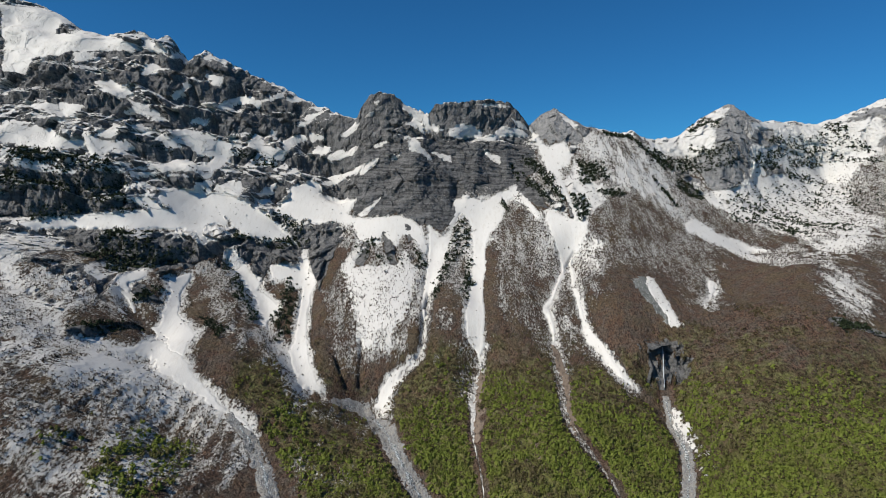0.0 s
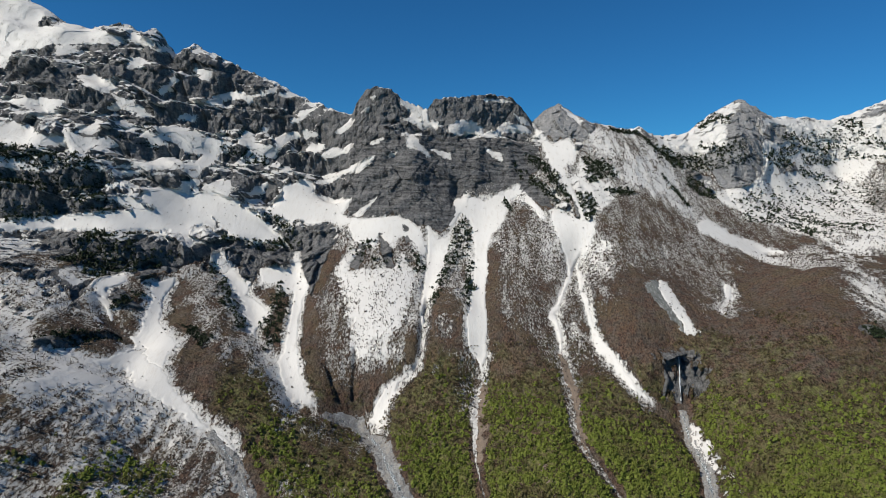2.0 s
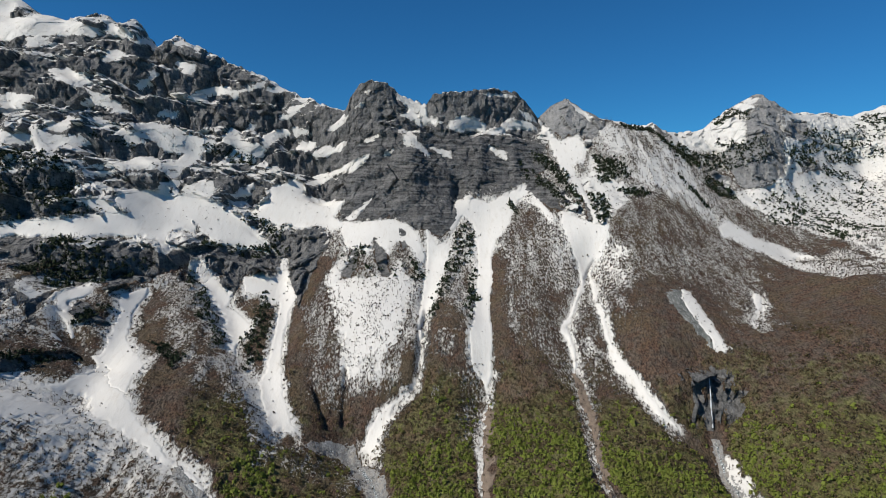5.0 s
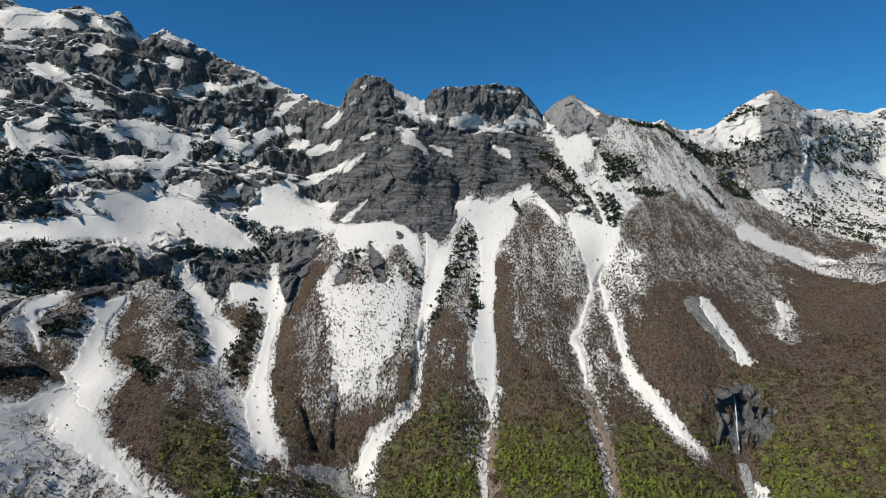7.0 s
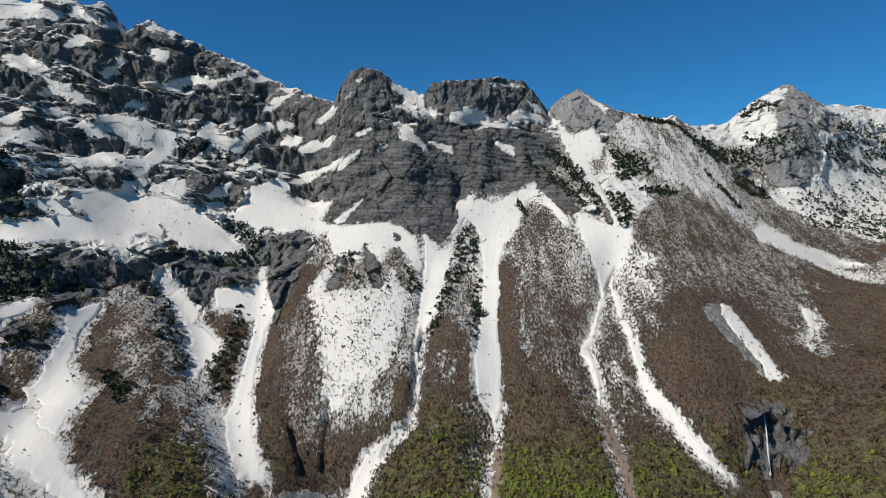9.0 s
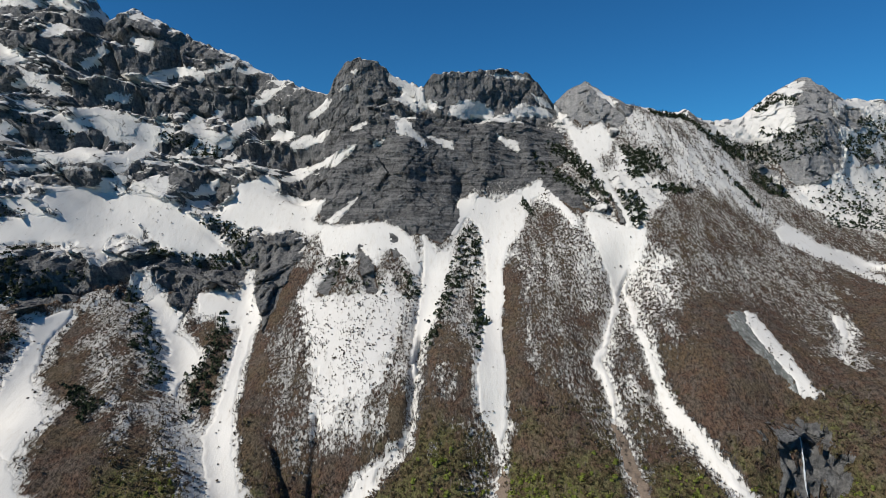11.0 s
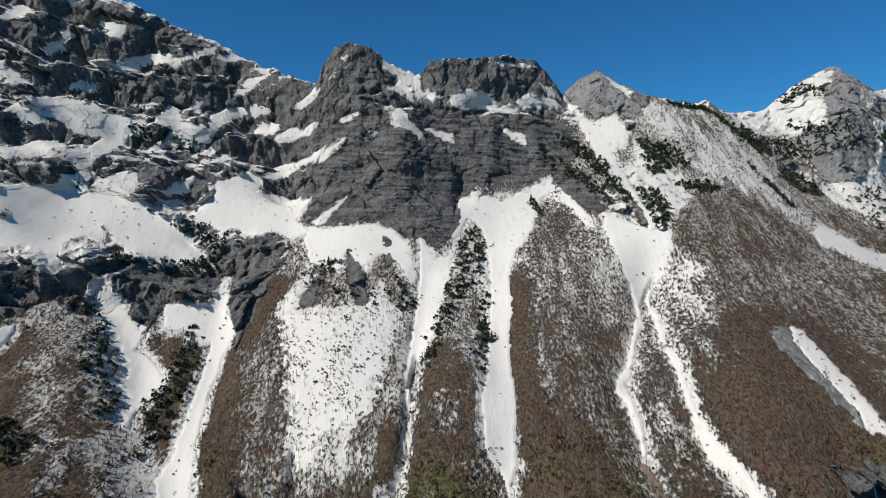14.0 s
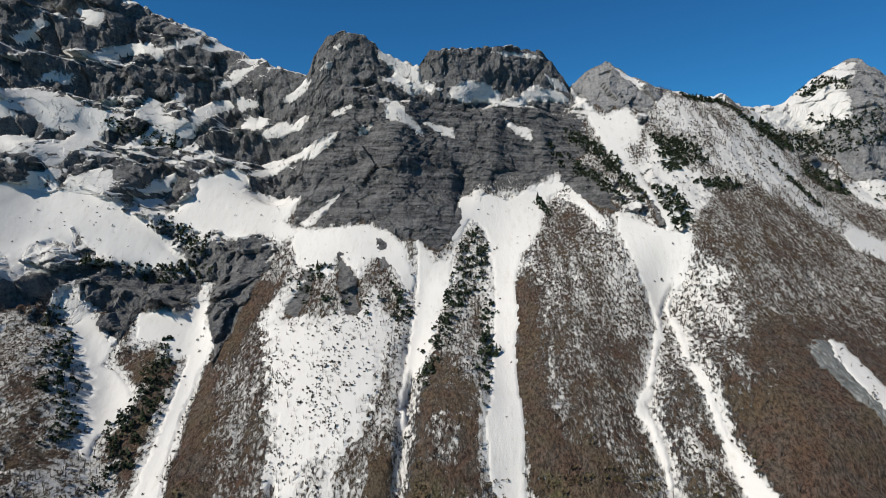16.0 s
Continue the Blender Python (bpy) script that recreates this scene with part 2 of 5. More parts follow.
EAST_CLIFF_TOP = [(511, 1215, 416), (544, 1200, 436), (584, 1200, 445), (655, 1250, 461)]
EAST_CLIFF_FOOT = [(474, 1130, 348), (509, 1128, 344), (562, 1150, 359), (637, 1210, 385)]
EAST_BOWL = [(478, 1120, 344), (578, 1171, 355), (703, 1234, 369), (860, 1332, 384), (927, 1238, 392), (1072, 1227, 403)]
EAST_BOWL_FOOT = [(521, 1051, 293), (578, 1008, 275), (622, 957, 282), (769, 1021, 303), (879, 999, 294)]
GULLY_A = [(-613, 703, 278), (-513, 677, 250), (-450, 640, 220), (-403, 614, 196), (-368, 636, 178), (-336, 645, 165), (-279, 626, 136), (-228, 611, 113), (-200, 590, 96), (-176, 558, 78), (-156, 516, 62), (-137, 465, 53)]
GULLY_A_BRANCH = [(-362, 834, 230), (-354, 774, 205), (-344, 709, 180), (-332, 652, 165)]
GULLY_A_WEST = [(-413, 764, 229), (-401, 735, 211), (-372, 716, 190), (-337, 701, 177)]
GULLY_B = [(-337, 926, 261), (-294, 883, 222), (-260, 847, 193), (-231, 781, 169), (-188, 716, 143), (-158, 674, 118)]
GULLY_C = [(-222, 962, 254), (-213, 901, 219), (-196, 846, 193), (-191, 765, 161), (-173, 712, 138), (-156, 680, 119), (-131, 686, 103), (-99, 702, 87), (-67, 652, 82), (-46, 585, 78), (-21, 543, 57), (8, 492, 42)]
GULLY_D = [(-17, 935, 261), (-22, 857, 216), (-24, 784, 180), (-25, 753, 156), (-33, 734, 133), (-60, 725, 118), (-73, 713, 102), (-78, 691, 84)]
GULLY_E = [(64, 1014, 323), (58, 942, 269), (49, 864, 216), (46, 776, 182), (47, 754, 149), (43, 727, 119), (35, 668, 103), (32, 605, 87), (37, 560, 71), (39, 517, 54)]
GULLY_F = [(194, 932, 288), (189, 913, 249), (172, 853, 217), (143, 801, 185), (144, 756, 156), (145, 704, 133), (136, 649, 116), (133, 601, 104), (142, 562, 93), (157, 527, 76), (162, 498, 64)]
GULLY_G = [(208, 939, 297), (201, 912, 245), (182, 801, 208), (184, 767, 168), (195, 711, 145), (218, 664, 124), (242, 647, 108), (250, 624, 99)]
GULLY_H = [(366, 790, 198), (389, 845, 218), (404, 908, 245), (410, 954, 268)]
STREAM = [(258, 724, 170), (272, 704, 150), (265, 687, 131), (257, 664, 117), (251, 629, 100), (246, 578, 89), (235, 542, 80), (217, 505, 68), (201, 456, 58)]
SPUR_A = [(-484, 550, 214), (-425, 555, 197), (-370, 552, 175), (-325, 566, 143), (-274, 575, 105), (-209, 520, 79), (-171, 457, 62)]
SPUR_A_LOW = [(-406, 457, 170), (-359, 465, 148), (-308, 468, 118), (-240, 451, 89)]
SPUR_W = [(-558, 739, 282), (-479, 715, 249), (-432, 739, 232), (-379, 716, 193)]
SPUR_B = [(-394, 881, 265), (-332, 870, 232), (-294, 790, 194), (-253, 692, 157), (-197, 639, 119), (-138, 624, 86), (-75, 562, 65), (-47, 501, 47)]
SPUR_C = [(-165, 932, 252), (-171, 863, 207), (-148, 781, 165), (-132, 732, 132), (-120, 704, 105)]
FAN_D = [(-122, 942, 269), (-97, 877, 231), (-82, 808, 191), (-69, 757, 155), (-68, 738, 131)]
SPUR_D = [(20, 980, 295), (14, 912, 245), (5, 786, 195), (-3, 740, 145), (-13, 683, 104), (-8, 605, 81), (3, 540, 52)]
SPUR_E = [(120, 1036, 338), (113, 934, 279), (106, 838, 219), (93, 762, 169), (94, 704, 126), (100, 611, 104), (107, 553, 92), (118, 501, 68)]
SPUR_F = [(249, 941, 305), (240, 872, 257), (226, 787, 210), (214, 731, 176), (222, 695, 142), (238, 662, 118)]
SPUR_FG = [(173, 814, 206), (169, 768, 168), (171, 711, 138), (175, 645, 117), (191, 595, 97), (206, 553, 80), (201, 497, 64)]
EAST_FACE = [(286, 913, 280), (309, 875, 240), (340, 844, 218), (404, 809, 207), (421, 703, 209), (481, 691, 211), (553, 698, 203)]
EAST_WOOD = [(302, 693, 156), (348, 692, 170), (380, 632, 172), (435, 622, 174), (495, 606, 166)]
EAST_WOOD_LOW = [(283, 617, 114), (313, 582, 126), (350, 551, 126), (407, 532, 128), (460, 520, 127)]
EAST_FOOT = [(244, 515, 76), (281, 500, 83), (317, 479, 84), (359, 464, 92), (400, 448, 91)]
LAND = (CREST_WEST, CREST_MID, CREST_EAST, WEST_CRAGS, WEST_SHELF, WEST_BENCH, WEST_APRON, APRON_FOOT, CLIFF_TOP, TERRACE, CLIFF_MID, CLIFF_FOOT, SADDLE_CHUTE, EAST_SHOULDER, EAST_CLIFF_TOP, EAST_CLIFF_FOOT, EAST_BOWL, EAST_BOWL_FOOT, GULLY_A, GULLY_A_BRANCH, GULLY_A_WEST, GULLY_B, GULLY_C, GULLY_D, GULLY_E, GULLY_F, GULLY_G, GULLY_H, STREAM, SPUR_A, SPUR_A_LOW, SPUR_W, SPUR_B, SPUR_C, FAN_D, SPUR_D, SPUR_E, SPUR_F, SPUR_FG, EAST_FACE, EAST_WOOD, EAST_WOOD_LOW, EAST_FOOT)

# gullies: line, half width, depth
CUTS = []
CUTS += [(GULLY_A, 22, 7), (GULLY_A_BRANCH, 18, 7), (GULLY_A_WEST, 10, 5), (GULLY_B, 18, 8), (GULLY_C, 16, 8), (GULLY_D, 9, 7)]
CUTS += [(GULLY_E, 16, 3), (GULLY_F, 11, 5), (GULLY_G, 10, 5), (GULLY_H, 8, 3), (STREAM, 14, 9)]
# height at which bare rock begins, along the range: x, z
ROCK_FOOT = (
    (-1200, 300), (-700, 262), (-560, 262), (-480, 262), (-430, 235), (-390, 262), (-335, 245), (-280, 235), (-222, 240), (-185, 290), (-160, 318),
    (-100, 308), (-50, 304), (-14, 298), (21, 334), (75, 341), (122, 358), (160, 384), (182, 430), (200, 455), (232, 448), (270, 455), (305, 486), (390, 464), (440, 452),
    (500, 425), (525, 372), (615, 372), (650, 420), (690, 455), (730, 465), (830, 432), (930, 455), (1020, 460), (1120, 545), (1400, 590),
)
SNOW_LINE = ((-1200, 180), (-500, 200), (-330, 205), (-250, 210), (-180, 225), (-80, 165), (0, 180), (60, 190), (120, 195), (180, 195), (250, 255), (330, 262), (450, 262), (600, 245), (900, 250), (1300, 260))
GREEN_LINE = ((-700, 0), (-420, 15), (-300, 30), (-230, 108), (-170, 102), (-130, 80), (-60, 75), (-15, 105), (60, 112), (110, 126), (170, 118), (240, 100), (290, 128), (350, 138), (440, 142), (600, 148))
# bare outcrops on the slopes: line, half width, strength
OUTCROPS = []
SNOW_PATCHY = []
SNOW_PATCHY.append((GULLY_E, (60, 40, 34, 24, 20, 14, 8, 2, 1, 1), 0.66))
SNOW_PATCHY.append((GULLY_F, (46, 40, 30, 26, 26, 18, 10, 6, 4, 3, 2), 0.5))
SNOW_PATCHY.append((GULLY_D, (40, 24, 14, 8, 6, 10, 12, 10), 0.6))
BARE = []
BARE.append((((-260, 760, 180), (-230, 700, 150), (-190, 650, 118)), 26))
BARE.append((SPUR_C, (14, 20, 26, 26, 20)))
BARE.append((((225, 740, 180), (290, 745, 185), (340, 720, 180)), 40))
RUSSET = []
RUSSET.append((((380, 730, 190), (470, 720, 205), (540, 720, 210)), 35))
RUSSET.append((((215, 740, 185), (240, 700, 150)), 18))
RUSSET += [(SPUR_C, 16), (((-225, 660, 130), (-190, 640, 110)), 10)]
RUSSET.append((((36, 640, 95), (38, 560, 75)), 8))
BARE_PEAKS = ((625, 705, 375, 0.2), (192, 285, 450, 0.1), (570, 710, 430, 0.5), (-165, -55, 460, 0.9), (-45, 180, 480, 0.9))
# where no trees grow: line, half width
CLEAR = []
CLEAR += [(GULLY_A, 16), (GULLY_B, 16), (GULLY_C, 14), (GULLY_D, 9), (GULLY_E, 6), (GULLY_F, 7), (GULLY_G, 9), (STREAM, 9)]
CLEAR += [(((45, 650, 115), (36, 600, 90)), 5)]
CLEAR += [(SPUR_A[:6], 70)]
CLEAR += [(((-360, 465, 148), (-308, 469, 118)), 22)]
# rock faces: name, material, label, from x, to x, lowest and highest z
ROCKS = []
ROCKS.append(("west_massif", "upper_crag", MAT_GROUND, "dark craggy limestone massif with snowy ledges", -1000, -160, 480, 900))
ROCKS.append(("west_massif", "middle_cliff", MAT_GROUND, "", -1000, -160, 385, 480))
ROCKS.append(("west_massif", "lower_cliff", MAT_GROUND, "", -1000, -160, 225, 385))
ROCKS.append(("main_cliff", "slanting_face", MAT_CLIFF, "dark grey layered limestone cliff standing above snow aprons", -160, -62, 285, 452))
ROCKS.append(("main_cliff", "prow", MAT_CLIFF, "", -62, 24, 285, 452))
ROCKS.append(("main_cliff", "recessed_face", MAT_CLIFF, "", 24, 185, 285, 452))
ROCKS.append(("rock_tower", "crag", MAT_GROUND, "dark rock tower with a blunt snow-dusted top", -160, -35, 452, 700))
ROCKS.append(("flat_topped_crag", "crag", MAT_GROUND, "broad flat-topped grey crag with a snow cap", -35, 176, 452, 700))
ROCKS.append(("pale_peak", "crag", MAT_PALE, "pale grey pyramid peak of bare limestone", 186, 285, 435, 700))
ROCKS.append(("east_peak", "summit_crag", MAT_PALE, "grey rocky peak with snow on its shoulders", 455, 715, 438, 700))
ROCKS.append(("east_peak", "lower_cliff", MAT_PALE, "", 455, 715, 360, 438))
ROCKS.append(("east_ridge", "crag", MAT_PALE, "grey ridge crest with snow on top", 715, 1300, 410, 800))
STREAM_BEDS = []
STREAM_BEDS.append((GULLY_A[7:], (4, 7, 8, 8, 8), "grey gravel bed of a mountain stream"))
STREAM_BEDS.append((GULLY_C[6:], (6, 9, 10, 9, 9, 9), "grey boulder-strewn stream bed below the snow"))
STREAM_BEDS.append((STREAM[3:], (4, 5, 6, 6, 6, 6), "rocky bed of the stream below the waterfall"))
# dark pines: places, half widths and density
PINES = []
PINES.append((((-650, 905, 410, 12.2), (-599, 919, 394, 14.1), (-534, 926, 385, 14.3)), 1.0))
PINES.append((((-638, 873, 366, 16.8), (-588, 899, 367, 15.6), (-518, 927, 355, 16.0)), 1.0))
PINES.append((((-491, 845, 284, 8.1), (-442, 843, 276, 11.4), (-419, 845, 255, 11.4)), 1.0))
PINES.append((((-334, 953, 276, 5.5), (-287, 979, 265, 7.5), (-228, 970, 267, 5.6)), 1.0))
PINES.append((((-284, 1005, 313, 4.8), (-241, 985, 290, 7.6)), 1.0))
PINES.append((((-235, 870, 202, 7.5), (-216, 818, 178, 8.7), (-215, 776, 159, 6.7)), 0.5))
PINES.append((((-345, 919, 248, 5.3), (-288, 839, 202, 6.5), (-258, 796, 178, 5.4)), 0.45))
PINES.append((((-137, 924, 253, 5.3), (-90, 898, 246, 6.0), (-39, 910, 247, 5.3)), 0.2))
PINES.append((((-405, 636, 201, 4.3), (-384, 676, 186, 5.9), (-368, 695, 175, 4.0)), 1.0))
PINES.append((((456, 664, 195, 6.4), (479, 655, 190, 3.8)), 1.0))
PINES.append((((-382, 766, 214, 5.9), (-395, 741, 207, 4.3)), 1.0))
PINES.append((((-518, 1001, 437, 7.7), (-474, 1028, 419, 5.9)), 1.0))
PINES.append((((-377, 1089, 424, 8.4), (-316, 1107, 404, 8.5)), 1.0))
PINES.append((((-317, 751, 186, 2.9), (-279, 726, 173, 4.2)), 1.0))
PINES.append((((-599, 863, 324, 11.6), (-558, 876, 316, 11.8)), 1.0))
PINES.append((((-445, 865, 282, 8.3), (-441, 824, 245, 7.9)), 1.0))
PINES.append((((32, 996, 309, 4.8), (26, 969, 286, 6.5), (20, 933, 261, 5.4), (14, 905, 241, 3.5)), 0.5))
PINES.append((((104, 1025, 331, 3.9), (110, 1009, 321, 2.9)), 1.0))
PINES.append((((155, 1116, 413, 7.5), (179, 1094, 395, 9.5), (191, 1045, 368, 8.0), (202, 997, 337, 5.8)), 1.0))
PINES.append((((126, 1089, 395, 5.2), (139, 1073, 374, 6.2)), 1.0))
PINES.append((((258, 1102, 406, 10.6), (276, 1086, 395, 14.6), (255, 1063, 378, 10.2)), 1.0))
PINES.append((((237, 1006, 342, 5.8), (232, 965, 319, 8.3), (220, 950, 307, 4.6)), 1.0))
PINES.append((((272, 1029, 352, 4.9), (302, 1032, 350, 6.0), (316, 1030, 347, 3.0)), 1.0))
PINES.append((((291, 1085, 393, 8.3), (292, 1062, 375, 6.1)), 1.0))
PINES.append((((329, 1210, 475, 4.7), (356, 1204, 468, 6.9), (383, 1218, 466, 7.0)), 1.0))
PINES.append((((394, 1198, 452, 6.9), (411, 1179, 428, 7.9), (453, 1186, 410, 6.8)), 1.0))
PINES.append((((535, 1279, 488, 7.4), (571, 1292, 511, 6.2), (577, 1265, 495, 7.3)), 1.0))
PINES.append((((519, 1222, 440, 9.4), (543, 1199, 430, 10.4), (578, 1200, 441, 8.1)), 1.0))
PINES.append((((501, 1192, 401, 9.2), (536, 1180, 406, 11.3), (586, 1190, 412, 10.3)), 1.0))
PINES.append((((450, 1132, 365, 6.5), (471, 1130, 349, 7.6), (490, 1122, 344, 5.4)), 1.0))
PINES.append((((729, 1309, 467, 10.1), (810, 1360, 469, 15.7), (868, 1370, 479, 13.2), (916, 1365, 476, 15.7), (942, 1328, 457, 11.5)), 0.9))
PINES.append((((759, 1302, 426, 8.8), (841, 1344, 423, 10.3), (892, 1346, 436, 10.4), (936, 1299, 426, 7.5)), 0.7))
PINES.append((((905, 1400, 513, 9.4), (929, 1386, 507, 10.7)), 1.0))
PINES.append((((657, 1229, 415, 9.5), (711, 1262, 410, 9.7)), 1.0))
PINES.append((((528, 1087, 317, 6.3), (575, 1077, 307, 8.3), (626, 1058, 297, 9.2), (664, 1022, 294, 11.8), (686, 1011, 296, 7.8)), 0.2))
PINES.append((((540, 1115, 333, 23.6), (715, 1212, 345, 30.3), (862, 1191, 345, 29.8)), 0.06))
PINES.append((((748, 1272, 394, 9.8), (823, 1293, 377, 9.9)), 0.5))
PINES.append((((394, 1112, 381, 3.2), (409, 1079, 348, 3.1), (420, 1052, 325, 3.0)), 1.0))
# outcrops of bare rock among scrub and snow
OUTCROPS.append((((-201, 929, 252), (-183, 908, 227)), (10.7, 7.0), 1.0))
OUTCROPS.append((((-403, 633, 200), (-367, 700, 176)), (6.1, 7.4), 1.0))
OUTCROPS.append((((451, 666, 193), (483, 648, 190)), (8.3, 7.5), 1.0))
OUTCROPS.append((((-399, 778, 227), (-372, 760, 207)), (6.0, 5.8), 1.0))
OUTCROPS.append((((143, 1064, 368), (169, 1033, 357), (190, 985, 333)), (14.3, 13.9, 8.5), 1.0))
OUTCROPS.append((((223, 1057, 373), (227, 1003, 342), (223, 954, 314)), (6.1, 6.8, 4.6), 1.0))
OUTCROPS.append((((471, 1171, 389), (498, 1168, 372), (479, 1134, 349)), (10.1, 13.5, 9.8), 1.0))
OUTCROPS.append((((283, 1214, 492), (266, 1176, 461), (246, 1134, 432)), (4.7, 7.9, 5.4), 1.0))
OUTCROPS.append((((694, 1303, 488), (758, 1340, 488)), (11.3, 10.3), 1.0))
OUTCROPS.append((((981, 1348, 499), (979, 1327, 472)), (15.6, 12.8), 1.0))
OUTCROPS.append((((527, 1186, 412), (553, 1183, 417), (593, 1193, 413)), (11.4, 22.7, 18.4), 1.0))
OUTCROPS.append((((389, 1237, 480), (415, 1227, 461)), (5.9, 7.1), 1.0))
OUTCROPS.append((((572, 1215, 471), (619, 1239, 474), (629, 1233, 456)), (14.0, 15.5, 9.5), 1.0))
OUTCROPS.append((((-59, 1000, 325), (-39, 979, 309), (-9, 986, 314), (12, 1016, 331)), (7.7, 12.2, 18.0, 9.8), 1.0))
OUTCROPS.append((((-123, 997, 309), (-89, 991, 316)), (5.8, 7.6), 1.0))
OUTCROPS.append((((-186, 997, 299), (-169, 980, 286), (-169, 956, 264)), (6.7, 6.6, 4.6), 1.0))
OUTCROPS.append((((-465, 760, 251), (-439, 750, 231), (-415, 714, 214)), (7.3, 8.7, 5.5), 1.0))
OUTCROPS.append((((-473, 674, 228), (-435, 664, 216)), (6.5, 5.1), 1.0))
# cliffs too steep to hold snow
CLEAN = []
CLEAN.append(((-763, 1117, 572, 19.3), (-649, 1052, 541, 24.3), (-578, 1087, 568, 20.9), (-508, 1114, 563, 25.7), (-480, 1119, 533, 19.4)))
CLEAN.append(((-434, 1168, 588, 13.5), (-376, 1193, 571, 13.8), (-293, 1174, 532, 9.0)))
CLEAN.append(((-434, 1106, 492, 12.8), (-377, 1124, 487, 19.5), (-310, 1151, 494, 17.7), (-247, 1160, 481, 8.9)))
CLEAN.append(((-522, 964, 404, 7.4), (-487, 1014, 410, 9.8), (-444, 1049, 411, 9.1)))
CLEAN.append(((-471, 967, 365, 5.6), (-436, 983, 365, 7.6), (-400, 1011, 369, 8.7), (-373, 1017, 362, 7.8)))
CLEAN.append(((-353, 1029, 367, 11.9), (-319, 1064, 368, 14.3), (-286, 1051, 338, 8.1)))
CLEAN.append(((-631, 850, 312, 22.9), (-590, 848, 312, 22.8)))
CLEAN.append(((-569, 866, 307, 16.7), (-516, 846, 284, 20.3), (-467, 808, 258, 11.6)))
CLEAN.append(((-646, 887, 391, 8.5), (-587, 899, 373, 15.6), (-526, 925, 359, 17.8)))
CLEAN.append(((-395, 883, 269, 13.6), (-358, 896, 259, 13.8)))
CLEAN.append(((-314, 920, 251, 12.4), (-262, 958, 257, 12.9), (-226, 981, 281, 7.5)))
CLEAN.append(((-528, 1043, 473, 10.0), (-484, 1054, 467, 8.1)))
CLEAN.append(((-616, 1024, 476, 7.9), (-559, 1009, 459, 7.8)))
CLEAN.append(((-243, 1139, 420, 9.9), (-209, 1130, 398, 7.6)))
CLEAN.append(((965, 1392, 528, 8.0), (1027, 1397, 551, 13.4)))
CLEAN.append(((-154, 1125, 469, 10.8), (-137, 1121, 497, 12.9), (-111, 1124, 518, 11.9), (-95, 1124, 513, 6.5)))
CLEAN.append(((-135, 1100, 458, 10.6), (-99, 1107, 469, 8.5)))
CLEAN.append(((-10, 1141, 511, 6.6), (17, 1150, 512, 9.9), (73, 1165, 509, 10.1), (126, 1199, 519, 9.2), (155, 1205, 498, 10.4)))
CLEAN.append(((193, 1224, 495, 11.8), (229, 1202, 498, 20.8), (241, 1173, 466, 13.5)))
CLEAN.append(((563, 1206, 453, 13.9), (608, 1241, 480, 21.5), (633, 1242, 469, 14.3)))
CLEAN.append(((536, 1180, 406, 15.9), (571, 1184, 418, 22.8), (598, 1192, 401, 16.1)))
CLEAN.append(((704, 1308, 482, 8.8), (758, 1338, 486, 10.3)))
CLEAN.append(((-84, 1050, 393, 28.3), (-4, 1054, 383, 28.4), (89, 1085, 390, 25.0)))
CLEAN.append(((-171, 1091, 354, 14.7), (-82, 1021, 342, 15.7), (-4, 1041, 363, 16.0)))
CLEAN.append(((482, 1170, 378, 11.2), (484, 1134, 355, 9.8)))
GREENS = []
GREENS.append(((-288, 465, 110, 13.4), (-254, 479, 99, 13.8)))
GREENS.append(((-328, 458, 128, 7.9), (-312, 467, 119, 6.7)))
CUTS.append((((-107, 770, 152), (-105, 745, 129), (-104, 720, 99)), 3.5, 7))
CUTS.append((((-24, 875, 214), (-25, 802, 177), (-27, 758, 148), (-32, 741, 131)), 3.5, 7))
CUTS.append((((-136, 738, 131), (-120, 712, 102)), 3.5, 7))
RUSSET.append((((418, 710, 208), (437, 675, 201), (403, 650, 180)), (17.1, 18.2, 11.3)))
RUSSET.append((((226, 788, 210), (223, 723, 170), (234, 692, 143)), (10.6, 12.5, 6.7)))
RUSSET.append((((-133, 737, 131), (-67, 722, 106)), (8.5, 9.7)))
RUSSET.append((((-229, 682, 146), (-203, 637, 119), (-184, 616, 102)), (6.6, 6.1, 4.7)))
# outlines of snow, bare rock, pines and earth, as seen along y: kind, how much, label, nearest and farthest y, (x, z) round the edge
AREAS = []
AREAS.append(("speck", 0.97, '', 938, 1387, ((492, 344), (605, 376), (841, 420), (980, 463), (779, 306), (678, 292), (628, 291), (532, 307))))
AREAS.append(("speck", 0.86, '', 1187, 1421, ((663, 505), (806, 507), (1018, 536), (980, 463), (841, 420), (720, 414), (640, 450))))
AREAS.append(("speck", 0.86, '', 1158, 1358, ((501, 476), (547, 495), (597, 532), (577, 493), (579, 458), (534, 433), (512, 418), (485, 436))))
AREAS.append(("patch", 1, 'bright snowfield below the summit', 1080, 1284, ((-708, 653), (-743, 694), (-686, 669), (-616, 645), (-601, 640), (-591, 625), (-614, 625), (-649, 624), (-672, 625), (-689, 615))))
AREAS.append(("patch", 1, 'snow patch lying on a rock ledge', 1057, 1178, ((-687, 610), (-659, 615), (-651, 605), (-665, 596), (-674, 592))))
AREAS.append(("patch", 1, 'snow shoulder under the summit crest', 1111, 1219, ((-581, 651), (-552, 635), (-530, 624), (-505, 620), (-515, 614), (-527, 616), (-567, 630), (-579, 636))))
AREAS.append(("patch", 1, 'snow patch lying on a rock ledge', 1054, 1174, ((-556, 573), (-563, 592), (-523, 584), (-540, 578), (-554, 570))))
